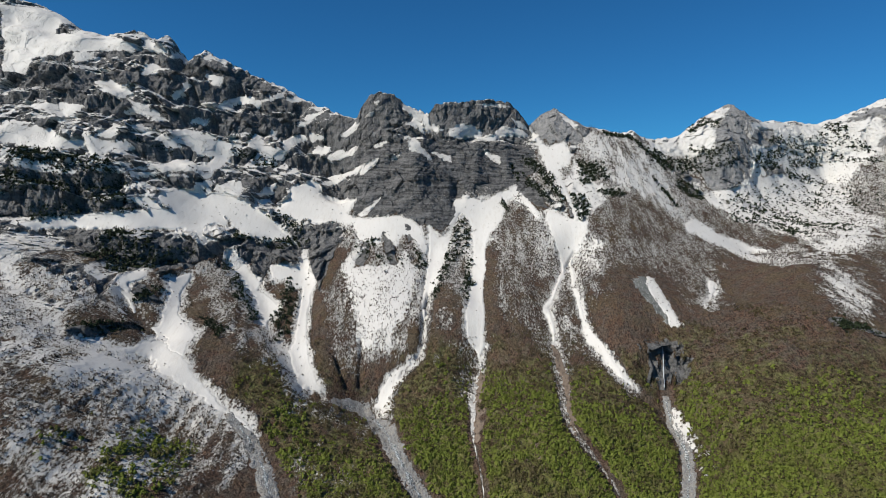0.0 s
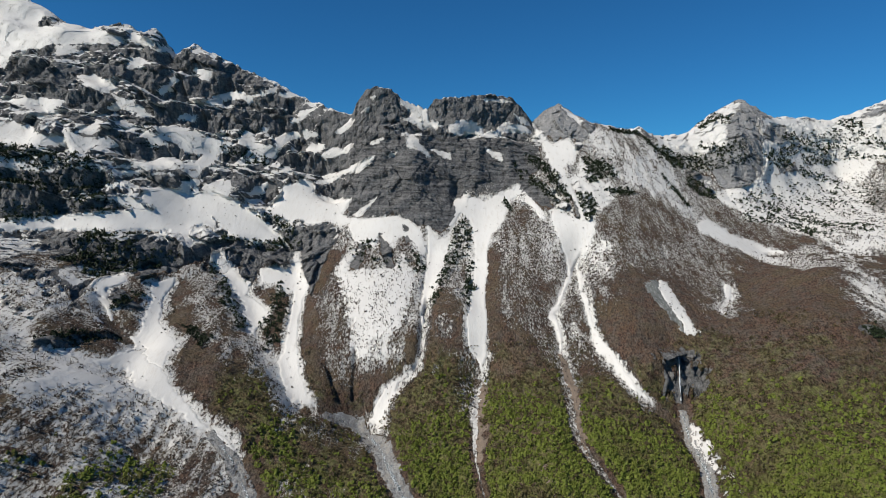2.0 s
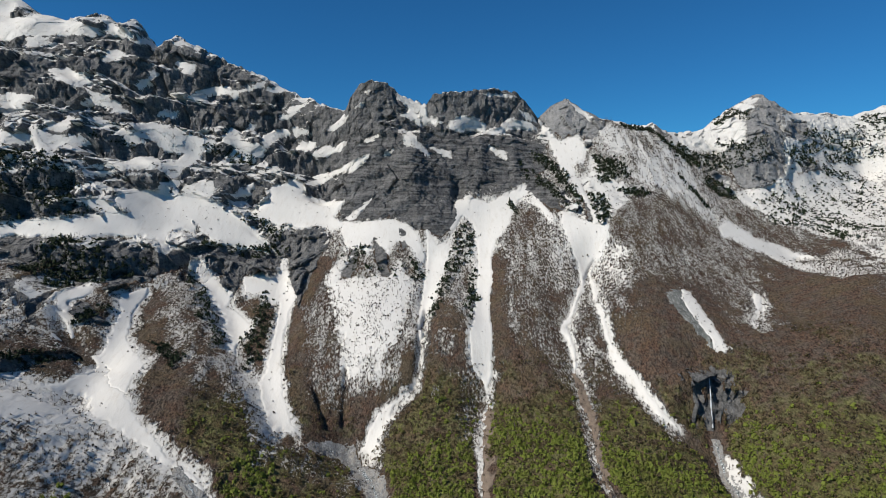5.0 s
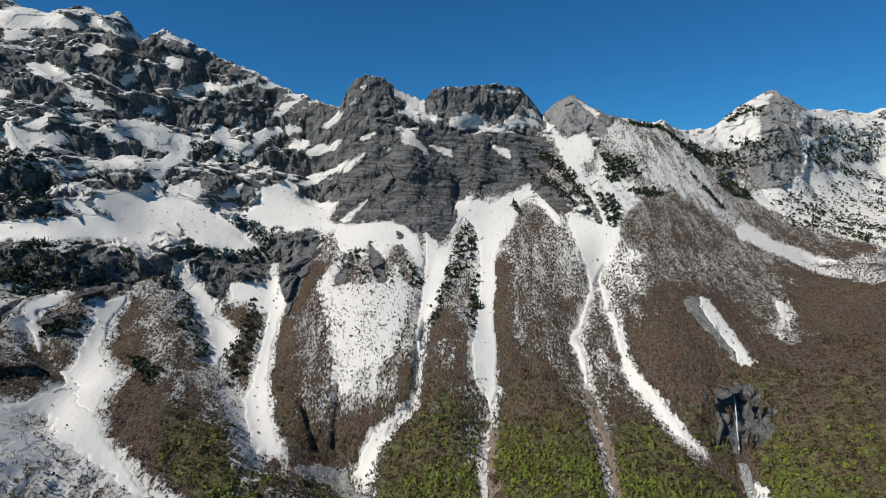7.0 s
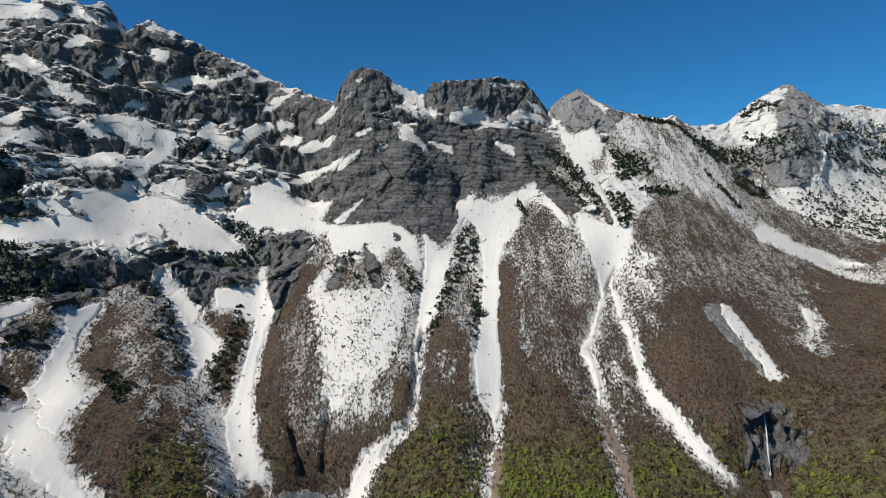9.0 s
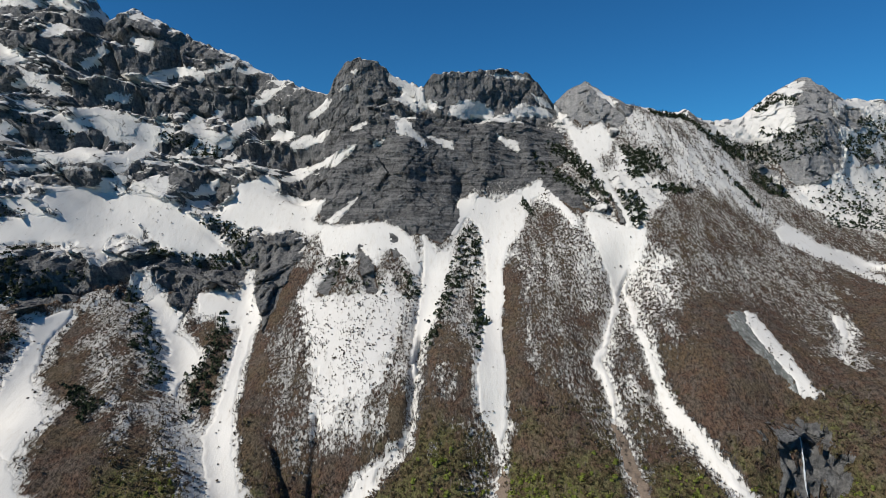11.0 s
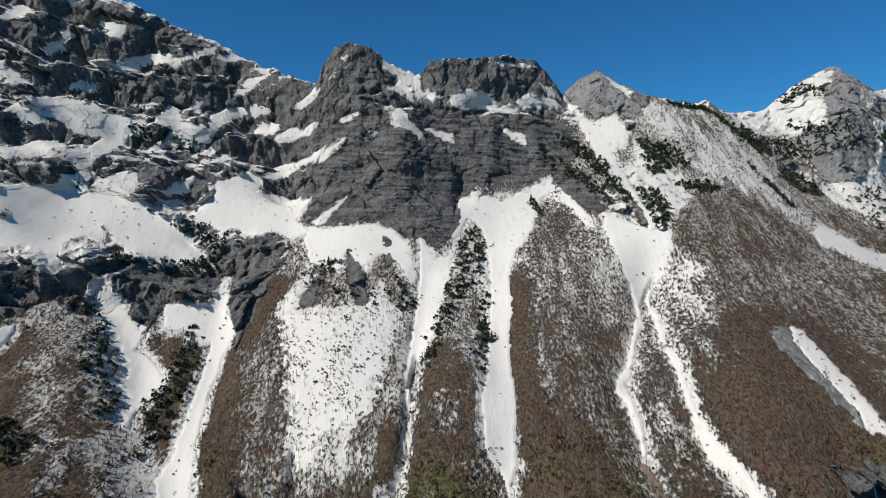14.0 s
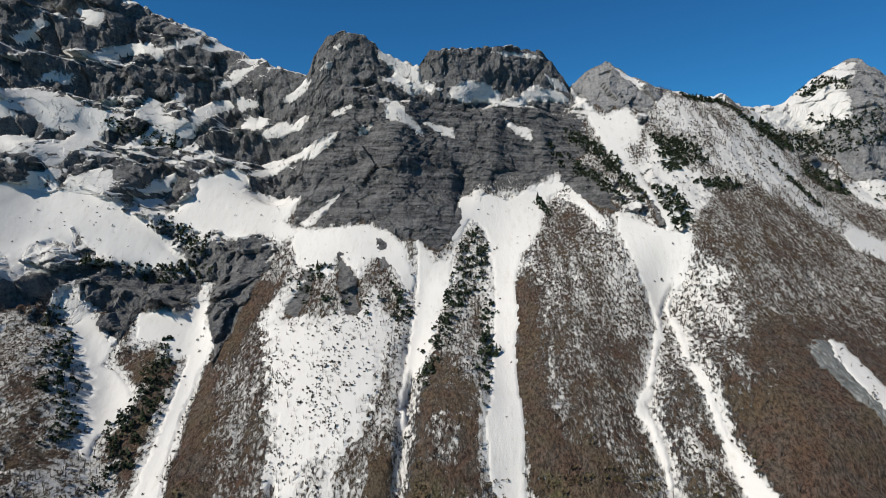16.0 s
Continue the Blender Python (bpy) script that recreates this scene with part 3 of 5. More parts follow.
AREAS.append(("patch", 1, 'snow patch lying on a rock ledge', 1005, 1144, ((-627, 550), (-609, 557), (-579, 541), (-565, 522), (-575, 520), (-582, 527), (-605, 536))))
AREAS.append(("patch", 1, 'long snow ramp slanting down the massif', 1005, 1113, ((-564, 521), (-550, 513), (-535, 507), (-519, 498), (-492, 480), (-507, 477), (-533, 492), (-562, 493), (-552, 505))))
AREAS.append(("patch", 1, 'snow patch lying on a rock ledge', 1063, 1192, ((-497, 531), (-486, 547), (-483, 571), (-475, 552), (-479, 541), (-494, 525))))
AREAS.append(("patch", 1, 'snow patch lying on a rock ledge', 1099, 1210, ((-464, 582), (-444, 577), (-426, 575), (-431, 556), (-440, 561))))
AREAS.append(("patch", 1, 'small white snow cap on a peak', 1128, 1242, ((-469, 618), (-465, 633), (-447, 621), (-456, 615))))
AREAS.append(("patch", 1, 'snow band along the foot of a crag', 1084, 1217, ((-426, 515), (-412, 531), (-398, 539), (-371, 539), (-352, 528), (-358, 518), (-374, 525), (-401, 527), (-417, 512))))
AREAS.append(("patch", 1, 'snow patch lying on a rock ledge', 1114, 1232, ((-353, 533), (-334, 541), (-313, 557), (-313, 544), (-329, 533), (-348, 530))))
AREAS.append(("patch", 1, 'snow patch lying on a rock ledge', 1126, 1238, ((-310, 535), (-294, 545), (-269, 539), (-289, 533))))
AREAS.append(("patch", 1, 'snow patch lying on a rock ledge', 1043, 1151, ((-457, 479), (-447, 491), (-433, 498), (-435, 484), (-444, 477))))
AREAS.append(("patch", 1, 'wide snow ledge crossing the massif', 890, 1043, ((-590, 447), (-574, 439), (-551, 436), (-531, 435), (-519, 426), (-531, 419), (-545, 421), (-550, 413), (-528, 389), (-545, 399), (-577, 422))))
AREAS.append(("patch", 1, 'snow patch lying on a rock ledge', 934, 1083, ((-574, 444), (-564, 457), (-570, 470), (-542, 450), (-557, 439))))
AREAS.append(("patch", 1, 'snow patch lying on a rock ledge', 958, 1078, ((-529, 462), (-528, 469), (-511, 460), (-523, 458))))
AREAS.append(("patch", 1, 'snow patch lying on a rock ledge', 985, 1088, ((-491, 448), (-471, 448), (-465, 440), (-453, 429), (-469, 431), (-480, 429))))
AREAS.append(("patch", 1, 'broad snow ramp between two cliffs', 981, 1144, ((-472, 459), (-456, 463), (-432, 457), (-412, 446), (-375, 443), (-371, 429), (-387, 415), (-396, 395), (-401, 385), (-415, 395), (-408, 415), (-426, 422), (-437, 417), (-449, 431), (-459, 441))))
AREAS.append(("patch", 1, 'ragged snow among small crags', 1028, 1202, ((-360, 441), (-355, 459), (-344, 453), (-337, 439), (-311, 435), (-300, 432), (-304, 452), (-280, 466), (-264, 457), (-285, 448), (-290, 434), (-304, 414), (-318, 400), (-345, 411), (-356, 399), (-342, 424), (-327, 419), (-337, 431))))
AREAS.append(("patch", 1, 'snow patch lying on a rock ledge', 1084, 1186, ((-331, 469), (-318, 470), (-319, 455), (-328, 459))))
AREAS.append(("patch", 1, 'snow patch lying on a rock ledge', 1116, 1214, ((-284, 485), (-264, 504), (-238, 509), (-251, 498), (-270, 482))))
AREAS.append(("patch", 1, 'snow patch lying on a rock ledge', 1104, 1201, ((-262, 469), (-234, 465), (-231, 457), (-256, 452))))
AREAS.append(("patch", 1, 'long snow ledge above the snow cone', 905, 1408, ((-517, 393), (-503, 391), (-480, 394), (-468, 395), (-465, 401), (-431, 397), (-415, 386), (-604, 392), (-430, 376), (-444, 381), (-460, 381), (-481, 381), (-497, 376), (-503, 378))))
AREAS.append(("patch", 1, 'snow patch lying on a rock ledge', 965, 1073, ((-422, 394), (-399, 385), (-403, 377), (-410, 376))))
AREAS.append(("patch", 1, 'narrow snow chute through a cliff band', 950, 1050, ((-417, 365), (-407, 369), (-408, 349), (-421, 348))))
AREAS.append(("patch", 1, 'narrow snow chute through a cliff band', 956, 1060, ((-406, 373), (-396, 366), (-398, 349), (-403, 350))))
AREAS.append(("patch", 1, 'snow patch lying on a rock ledge', 954, 1080, ((-388, 360), (-355, 373), (-345, 353), (-353, 344), (-386, 347))))
AREAS.append(("field", 1, 'large smooth snow cone under dark cliffs', 839, 1565, ((-457, 341), (-456, 353), (-444, 356), (-424, 357), (-410, 350), (-385, 350), (-354, 345), (-339, 340), (-323, 326), (-298, 317), (-291, 310), (-279, 295), (-262, 287), (-245, 265), (-266, 269), (-293, 270), (-313, 278), (-332, 286), (-350, 300), (-361, 311), (-345, 281), (-357, 294), (-370, 300), (-382, 295), (-365, 270), (-386, 283), (-410, 291), (-395, 275), (-408, 284), (-428, 293), (-788, 297), (-433, 324), (-443, 330))))
AREAS.append(("field", 1, 'small snow cone beside a dark rock', 857, 976, ((-485, 343), (-464, 342), (-453, 338), (-439, 320), (-439, 301), (-451, 311), (-460, 323), (-484, 334))))
AREAS.append(("field", 1, 'snowfield between the cliff and dark rocks', 942, 1132, ((-293, 320), (-288, 333), (-272, 345), (-275, 362), (-258, 366), (-242, 377), (-222, 362), (-227, 348), (-214, 347), (-193, 337), (-152, 339), (-164, 314), (-145, 305), (-161, 294), (-186, 301), (-213, 297), (-231, 305), (-246, 301), (-259, 306), (-272, 309), (-290, 313))))
AREAS.append(("patch", 1, 'snow patch lying on a rock ledge', 989, 1118, ((-327, 349), (-320, 359), (-303, 367), (-308, 352), (-321, 347))))
AREAS.append(("speck", 0.62, '', 802, 946, ((-525, 311), (-504, 314), (-478, 311), (-457, 314), (-446, 286), (-463, 289), (-492, 291), (-500, 286))))
AREAS.append(("gully", 1, 'steep white snow chute beneath a cliff notch', 640, 964, ((-340, 257), (-333, 265), (-309, 238), (-276, 214), (-275, 203), (-233, 185), (-234, 175), (-239, 168), (-234, 162), (-216, 151), (-197, 141), (-176, 118), (-180, 122), (-196, 135), (-216, 149), (-243, 166), (-265, 183), (-275, 192), (-306, 218), (-334, 240))))
AREAS.append(("gully", 1, 'white snow chute ending at a gravel stream', 624, 1008, ((-230, 257), (-222, 254), (-209, 235), (-191, 212), (-194, 198), (-190, 175), (-183, 161), (-166, 133), (-153, 117), (-142, 107), (-157, 108), (-166, 109), (-177, 119), (-200, 142), (-196, 149), (-200, 162), (-204, 176), (-209, 190), (-215, 203), (-225, 203), (-243, 214), (-263, 217), (-273, 235), (-255, 238), (-231, 237))))
AREAS.append(("patch", 1, 'snow ramp on the west flank of the cliff', 1073, 1176, ((-219, 422), (-200, 435), (-186, 430), (-159, 441), (-171, 423), (-196, 413), (-214, 415))))
AREAS.append(("patch", 1, 'slanting snow ledge across the layered cliff', 1014, 1163, ((-223, 370), (-204, 380), (-179, 391), (-160, 399), (-115, 414), (-123, 400), (-144, 385), (-173, 384), (-206, 366))))
AREAS.append(("patch", 1, 'snow patch lying on a rock ledge', 1085, 1197, ((-244, 441), (-216, 438), (-224, 425), (-250, 431))))
AREAS.append(("patch", 1, 'snow patch lying on a rock ledge', 1085, 1189, ((-199, 463), (-174, 478), (-157, 487), (-166, 470), (-187, 457))))
AREAS.append(("patch", 1, 'thin slanting line of ledge snow', 1036, 1131, ((-130, 437), (-104, 445), (-95, 443), (-121, 432))))
AREAS.append(("patch", 1, 'thin slanting line of ledge snow', 1019, 1114, ((-96, 413), (-75, 423), (-81, 413), (-92, 409))))
AREAS.append(("patch", 1, 'thin slanting line of ledge snow', 956, 1071, ((-146, 312), (-131, 325), (-107, 345), (-111, 336), (-124, 321), (-135, 310))))
AREAS.append(("patch", 1, 'bright snow streak down the prow of the cliff', 1022, 1158, ((-63, 442), (-53, 456), (-39, 434), (-26, 424), (-17, 406), (-28, 411), (-37, 420), (-60, 427))))
AREAS.append(("patch", 1, 'snow patch lying on a rock ledge', 1036, 1138, ((-22, 425), (2, 423), (15, 417), (15, 405), (-2, 413))))
AREAS.append(("patch", 1, 'snow patch lying on a rock ledge', 1049, 1157, ((75, 433), (90, 425), (108, 419), (107, 406), (94, 408), (85, 415))))
AREAS.append(("patch", 1, 'snow terrace above the layered cliff', 1072, 1207, ((9, 473), (29, 483), (43, 485), (62, 483), (78, 470), (73, 456), (52, 459), (29, 453), (9, 460))))
AREAS.append(("patch", 1, 'snow terrace above the layered cliff', 1082, 1247, ((99, 470), (117, 486), (131, 484), (159, 481), (175, 465), (156, 467), (123, 466), (108, 459), (85, 449), (75, 459), (94, 463))))
AREAS.append(("patch", 1, 'white snow slope beside the rock tower', 1080, 1193, ((-77, 522), (-61, 517), (-41, 507), (-27, 501), (-23, 473), (-33, 464), (-40, 484), (-61, 499), (-77, 512))))
AREAS.append(("patch", 1, 'snow patch lying on a rock ledge', 1074, 1185, ((-71, 481), (-54, 496), (-38, 484), (-33, 460), (-47, 472))))
AREAS.append(("patch", 1, 'snow patch lying on a rock ledge', 1076, 1173, ((-150, 498), (-131, 505), (-133, 495), (-145, 494))))
AREAS.append(("patch", 1, 'snow patch lying on a rock ledge', 1075, 1171, ((-132, 524), (-118, 525), (-123, 513))))
AREAS.append(("patch", 1, 'snow patch lying on a rock ledge', 1072, 1179, ((-25, 475), (-16, 485), (0, 469), (-11, 462))))
AREAS.append(("field", 1, 'snow band below the layered cliff', 871, 1049, ((-150, 307), (-126, 306), (-104, 310), (-72, 313), (-63, 306), (-49, 305), (-35, 290), (-27, 271), (-21, 256), (-30, 249), (-42, 270), (-54, 282), (-69, 278), (-74, 265), (-86, 274), (-99, 286), (-102, 266), (-123, 271), (-135, 272), (-148, 291))))
AREAS.append(("field", 0.93, 'dotted white snow fan between scrub ribs', 707, 981, ((-157, 238), (-140, 257), (-124, 265), (-128, 247), (-137, 235), (-110, 235), (-91, 239), (-71, 238), (-60, 257), (-48, 240), (-42, 228), (-45, 208), (-50, 190), (-54, 173), (-66, 167), (-82, 164), (-92, 147), (-107, 139), (-115, 155), (-116, 171), (-130, 198), (-147, 222))))
AREAS.append(("speck", 0.58, '', 692, 925, ((-97, 165), (-47, 190), (-40, 208), (-33, 228), (-24, 186), (-30, 172), (-48, 165), (-52, 145), (-90, 127), (-108, 126), (-110, 149))))
AREAS.append(("speck", 0.42, '', 671, 948, ((-180, 203), (-155, 236), (-131, 208), (-112, 154), (-109, 116), (-133, 121), (-158, 167))))
AREAS.append(("gully", 1, 'narrow snow chute between scrub ribs', 737, 1037, ((-26, 307), (-14, 288), (-6, 277), (6, 278), (22, 308), (12, 283), (9, 257), (2, 239), (-5, 223), (-14, 207), (-21, 197), (-27, 183), (-21, 173), (-28, 173), (-31, 192), (-27, 215), (-24, 238), (-23, 267))))
AREAS.append(("gully", 1, 'straight white snow tongue down the middle slope', 692, 1107, ((18, 337), (37, 343), (54, 343), (70, 335), (87, 344), (105, 353), (131, 365), (140, 352), (125, 342), (111, 331), (99, 304), (86, 290), (77, 283), (67, 257), (67, 239), (59, 207), (56, 173), (55, 146), (46, 128), (42, 140), (31, 152), (29, 185), (38, 207), (46, 238), (48, 269), (44, 304), (30, 315), (18, 295), (4, 296), (12, 317))))
AREAS.append(("patch", 1, 'thin snow strip along a scrub rib', 914, 1099, ((130, 360), (139, 351), (147, 339), (157, 323), (163, 303), (152, 307), (140, 330), (125, 342))))
AREAS.append(("speck", 0.47, '', 724, 1077, ((77, 283), (101, 304), (128, 339), (152, 306), (162, 277), (179, 244), (147, 240), (129, 208), (99, 192), (80, 175), (66, 179), (67, 208), (69, 240))))
AREAS.append(("speck", 0, '', 712, 975, ((70, 263), (75, 263), (70, 208), (69, 170), (59, 156), (58, 191))))
AREAS.append(("speck", 0.4, '', 700, 883, ((109, 210), (143, 208), (142, 183), (142, 150), (119, 153), (100, 175), (95, 188))))
AREAS.append(("gully", 1, 'steep snow chute from the saddle', 902, 1258, ((177, 487), (190, 465), (203, 442), (235, 454), (246, 427), (235, 407), (212, 395), (214, 368), (218, 349), (220, 323), (223, 306), (211, 303), (208, 327), (209, 345), (197, 354), (191, 394), (186, 436))))
AREAS.append(("gully", 1, 'forked snow chute narrowing downhill', 706, 1026, ((172, 324), (197, 313), (213, 305), (234, 306), (226, 285), (216, 262), (209, 252), (206, 256), (197, 242), (185, 226), (169, 210), (154, 190), (147, 185), (150, 176), (151, 166), (148, 150), (142, 150), (144, 164), (142, 176), (137, 183), (139, 189), (152, 197), (165, 214), (180, 232), (182, 250), (174, 277), (168, 304))))
AREAS.append(("gully", 1, 'long curving ribbon of snow in a gully', 622, 962, ((207, 253), (198, 228), (189, 212), (188, 198), (190, 184), (193, 167), (200, 156), (207, 142), (214, 131), (224, 121), (219, 120), (209, 125), (201, 134), (196, 144), (184, 153), (185, 166), (183, 185), (181, 206), (186, 217), (199, 243))))
AREAS.append(("speck", 0.47, '', 647, 918, ((183, 221), (195, 227), (180, 202), (181, 183), (178, 153), (187, 134), (176, 135), (164, 153), (158, 168), (160, 190))))
AREAS.append(("speck", 0.68, '', 968, 1252, ((265, 492), (312, 471), (370, 467), (383, 441), (418, 416), (427, 377), (422, 315), (419, 300), (395, 308), (354, 324), (326, 357), (292, 383), (273, 422), (263, 454))))
AREAS.append(("speck", 0.9, '', 906, 1157, ((245, 414), (270, 368), (298, 352), (265, 327), (233, 311), (227, 326), (229, 368))))
AREAS.append(("speck", 0.40, '', 781, 1093, ((236, 308), (293, 346), (344, 353), (396, 300), (432, 258), (403, 227), (383, 208), (345, 216), (297, 231), (256, 243), (236, 278))))
AREAS.append(("speck", 0.62, '', 801, 960, ((220, 267), (239, 272), (230, 242), (209, 231), (209, 240))))
AREAS.append(("speck", 0.97, '', 931, 1324, ((492, 344), (584, 365), (643, 381), (738, 394), (818, 369), (597, 277), (596, 282), (557, 298), (519, 323))))
AREAS.append(("field", 1, 'white snow tongue below the east bowl', 819, 1077, ((410, 297), (440, 306), (456, 294), (475, 277), (504, 270), (520, 260), (542, 254), (511, 249), (482, 245), (480, 245), (471, 251), (462, 261), (437, 268), (423, 279), (407, 283))))
AREAS.append(("speck", 0.4, '', 885, 1147, ((480, 335), (514, 307), (507, 284), (569, 275), (581, 268), (544, 253), (523, 264), (490, 278), (462, 301))))
AREAS.append(("speck", 0.88, '', 1136, 1375, ((492, 459), (524, 481), (580, 521), (624, 546), (583, 501), (550, 451), (537, 436), (508, 432), (478, 430), (433, 418), (400, 448))))
AREAS.append(("speck", 0.85, '', 1151, 1456, ((664, 506), (787, 516), (910, 524), (887, 480), (803, 444), (739, 395), (623, 381), (632, 442))))
AREAS.append(("rock", 1, '', 1109, 1361, ((573, 489), (645, 536), (647, 509), (627, 451), (602, 390), (582, 364), (524, 359), (511, 400), (529, 438), (557, 435), (556, 466))))
AREAS.append(("rock", 1, '', 1192, 1382, ((669, 492), (739, 502), (743, 472), (706, 454), (640, 458))))
AREAS.append(("rock", 1, '', 1179, 1320, ((663, 408), (728, 415), (729, 396), (671, 391))))
AREAS.append(("patch", 1, 'snow streak beside a bare rock slab', 686, 884, ((291, 229), (301, 226), (301, 204), (300, 193), (302, 180), (287, 175), (287, 189), (282, 205), (283, 219))))
AREAS.append(("slab", 1, '', 688, 885, ((261, 226), (289, 231), (298, 223), (294, 205), (294, 187), (284, 176), (277, 189), (268, 206))))
AREAS.append(("gully", 1, 'thin snow ribbon in a brown hillside', 716, 905, ((392, 221), (394, 215), (382, 205), (346, 194), (346, 196), (372, 205), (378, 213))))
AREAS.append(("speck", 0.5, '', 726, 887, ((354, 217), (361, 210), (341, 199), (322, 196), (333, 206))))
AREAS.append(("rock", 1, '', 845, 993, ((-134, 235), (-141, 245), (-132, 258), (-125, 273), (-116, 265), (-116, 245), (-122, 236))))
AREAS.append(("rock", 1, '', 846, 1003, ((-97, 286), (-86, 277), (-77, 264), (-69, 239), (-80, 239), (-92, 258))))
AREAS.append(("rock", 1, '', 898, 1021, ((-65, 301), (-47, 294), (-48, 275), (-57, 272))))
AREAS.append(("rock", 1, '', 918, 1071, ((-54, 326), (-35, 333), (-18, 325), (6, 338), (25, 336), (22, 316), (10, 297), (-2, 288), (-26, 296), (-39, 297), (-54, 309))))
AREAS.append(("rock", 1, '', 936, 1121, ((146, 379), (159, 360), (170, 342), (174, 325), (159, 324), (142, 342), (128, 356))))
AREAS.append(("rock", 1, '', 906, 1062, ((212, 348), (216, 335), (216, 308), (206, 311), (207, 345))))
AREAS.append(("rock", 1, '', 817, 1046, ((-220, 291), (-188, 303), (-171, 291), (-171, 257), (-177, 237), (-183, 204), (-205, 238))))
AREAS.append(("rock", 1, '', 842, 1012, ((-318, 270), (-289, 261), (-243, 256), (-231, 248), (-245, 241), (-277, 243), (-273, 225), (-276, 214), (-297, 238))))
AREAS.append(("rock", 1, '', 775, 960, ((-442, 283), (-426, 288), (-366, 267), (-349, 252), (-361, 249), (-366, 237), (-391, 237), (-432, 254))))
AREAS.append(("pine", 0.5, '', 853, 1043, ((18, 295), (30, 312), (44, 301), (46, 269), (39, 251), (18, 244), (11, 238), (7, 251))))
AREAS.append(("pine", 0.8, '', 770, 951, ((4, 245), (11, 238), (0, 219), (-10, 200), (-17, 194), (-12, 210))))
AREAS.append(("pine", 0.5, '', 863, 994, ((-135, 251), (-123, 274), (-106, 278), (-100, 265), (-117, 258), (-128, 245))))
AREAS.append(("pine", 0.9, '', 847, 970, ((-43, 257), (-28, 253), (-26, 236), (-42, 236))))
AREAS.append(("pine", 0.5, '', 745, 965, ((37, 250), (46, 244), (42, 207), (31, 193), (29, 209))))
AREAS.append(("pine", 0.9, '', 995, 1156, ((261, 409), (289, 414), (300, 385), (270, 368), (248, 363), (244, 385))))
AREAS.append(("pine", 0.9, '', 906, 1068, ((219, 353), (231, 346), (235, 315), (218, 309), (216, 327))))
AREAS.append(("pine", 0.8, '', 943, 1130, ((147, 387), (176, 359), (183, 331), (170, 342), (144, 368))))
AREAS.append(("pine", 0.10, '', 959, 1293, ((499, 334), (641, 371), (797, 352), (618, 285), (594, 295), (540, 324))))
AREAS.append(("pine", 0.35, '', 934, 1123, ((528, 312), (591, 303), (624, 288), (598, 278), (576, 292), (519, 301))))
AREAS.append(("pine", 0.8, '', 1075, 1210, ((458, 391), (494, 354), (502, 342), (472, 347), (447, 365))))
AREAS.append(("pine", 0.6, '', 1110, 1253, ((400, 448), (472, 421), (533, 435), (500, 390), (432, 397))))
AREAS.append(("pine", 0.6, '', 1171, 1424, ((629, 431), (888, 485), (865, 411), (771, 441), (645, 393))))
AREAS.append(("pine", 0.5, '', 721, 878, ((-234, 165), (-241, 179), (-231, 185), (-215, 180), (-208, 169), (-204, 154), (-213, 154))))
AREAS.append(("pine", 1, '', 798, 946, ((-242, 211), (-239, 218), (-222, 204), (-210, 192), (-217, 189))))
AREAS.append(("pine", 0.7, '', 933, 1048, ((-295, 311), (-271, 303), (-250, 288), (-238, 302), (-229, 276), (-256, 284))))
AREAS.append(("pine", 0.6, '', 789, 1981, ((-500, 287), (-443, 282), (-412, 267), (-372, 258), (-378, 247), (-1161, 130), (-492, 262))))
AREAS.append(("pine", 0.5, '', 841, 970, ((-545, 360), (-512, 349), (-462, 325), (-488, 315), (-530, 319))))
AREAS.append(("gully", 1, 'long dirty-white avalanche snow tongue in a gully', 538, 824, ((-587, 285), (-558, 280), (-523, 269), (-516, 254), (-466, 225), (-432, 214), (-418, 203), (-411, 194), (-392, 185), (-371, 176), (-355, 170), (-349, 171), (-324, 165), (-298, 157), (-281, 144), (-257, 128), (-240, 116), (-221, 107), (-207, 101), (-195, 89), (-198, 86), (-214, 99), (-240, 110), (-266, 123), (-297, 138), (-323, 148), (-349, 161), (-373, 174), (-396, 186), (-413, 194), (-431, 204), (-449, 213), (-465, 219))))
AREAS.append(("gully", 1, 'broad white snow branch running into a gully', 611, 891, ((-381, 190), (-363, 180), (-355, 181), (-363, 197), (-369, 210), (-383, 229), (-364, 232), (-359, 219), (-358, 208), (-341, 189), (-322, 180), (-300, 173), (-301, 165), (-297, 156), (-317, 152), (-346, 164), (-353, 173))))
AREAS.append(("gully", 1, 'narrow snow strip below dark cliffs', 673, 871, ((-429, 235), (-424, 241), (-417, 246), (-400, 232), (-413, 227), (-391, 204), (-374, 186), (-393, 199), (-409, 214))))
AREAS.append(("patch", 1, 'small snow patch under a dark wall', 705, 829, ((-462, 250), (-465, 252), (-437, 237), (-440, 233))))
AREAS.append(("speck", 0.6, '', 605, 786, ((-515, 261), (-470, 250), (-444, 238), (-408, 213), (-380, 192), (-401, 202), (-420, 205), (-473, 227))))
AREAS.append(("speck", 0, '', 585, 766, ((-423, 206), (-381, 191), (-356, 175), (-393, 188), (-412, 196))))
AREAS.append(("speck", 0.68, '', 477, 681, ((-453, 214), (-421, 200), (-363, 169), (-296, 135), (-226, 101), (-199, 83), (-261, 100), (-306, 128), (-338, 150), (-379, 175), (-401, 183))))
AREAS.append(("speck", 0.46, '', 430, 586, ((-401, 183), (-379, 175), (-338, 150), (-310, 131), (-325, 136), (-368, 158))))
AREAS.append(("speck", 0.54, '', 378, 591, ((-366, 157), (-332, 140), (-303, 125), (-246, 94), (-201, 73), (-331, 112))))
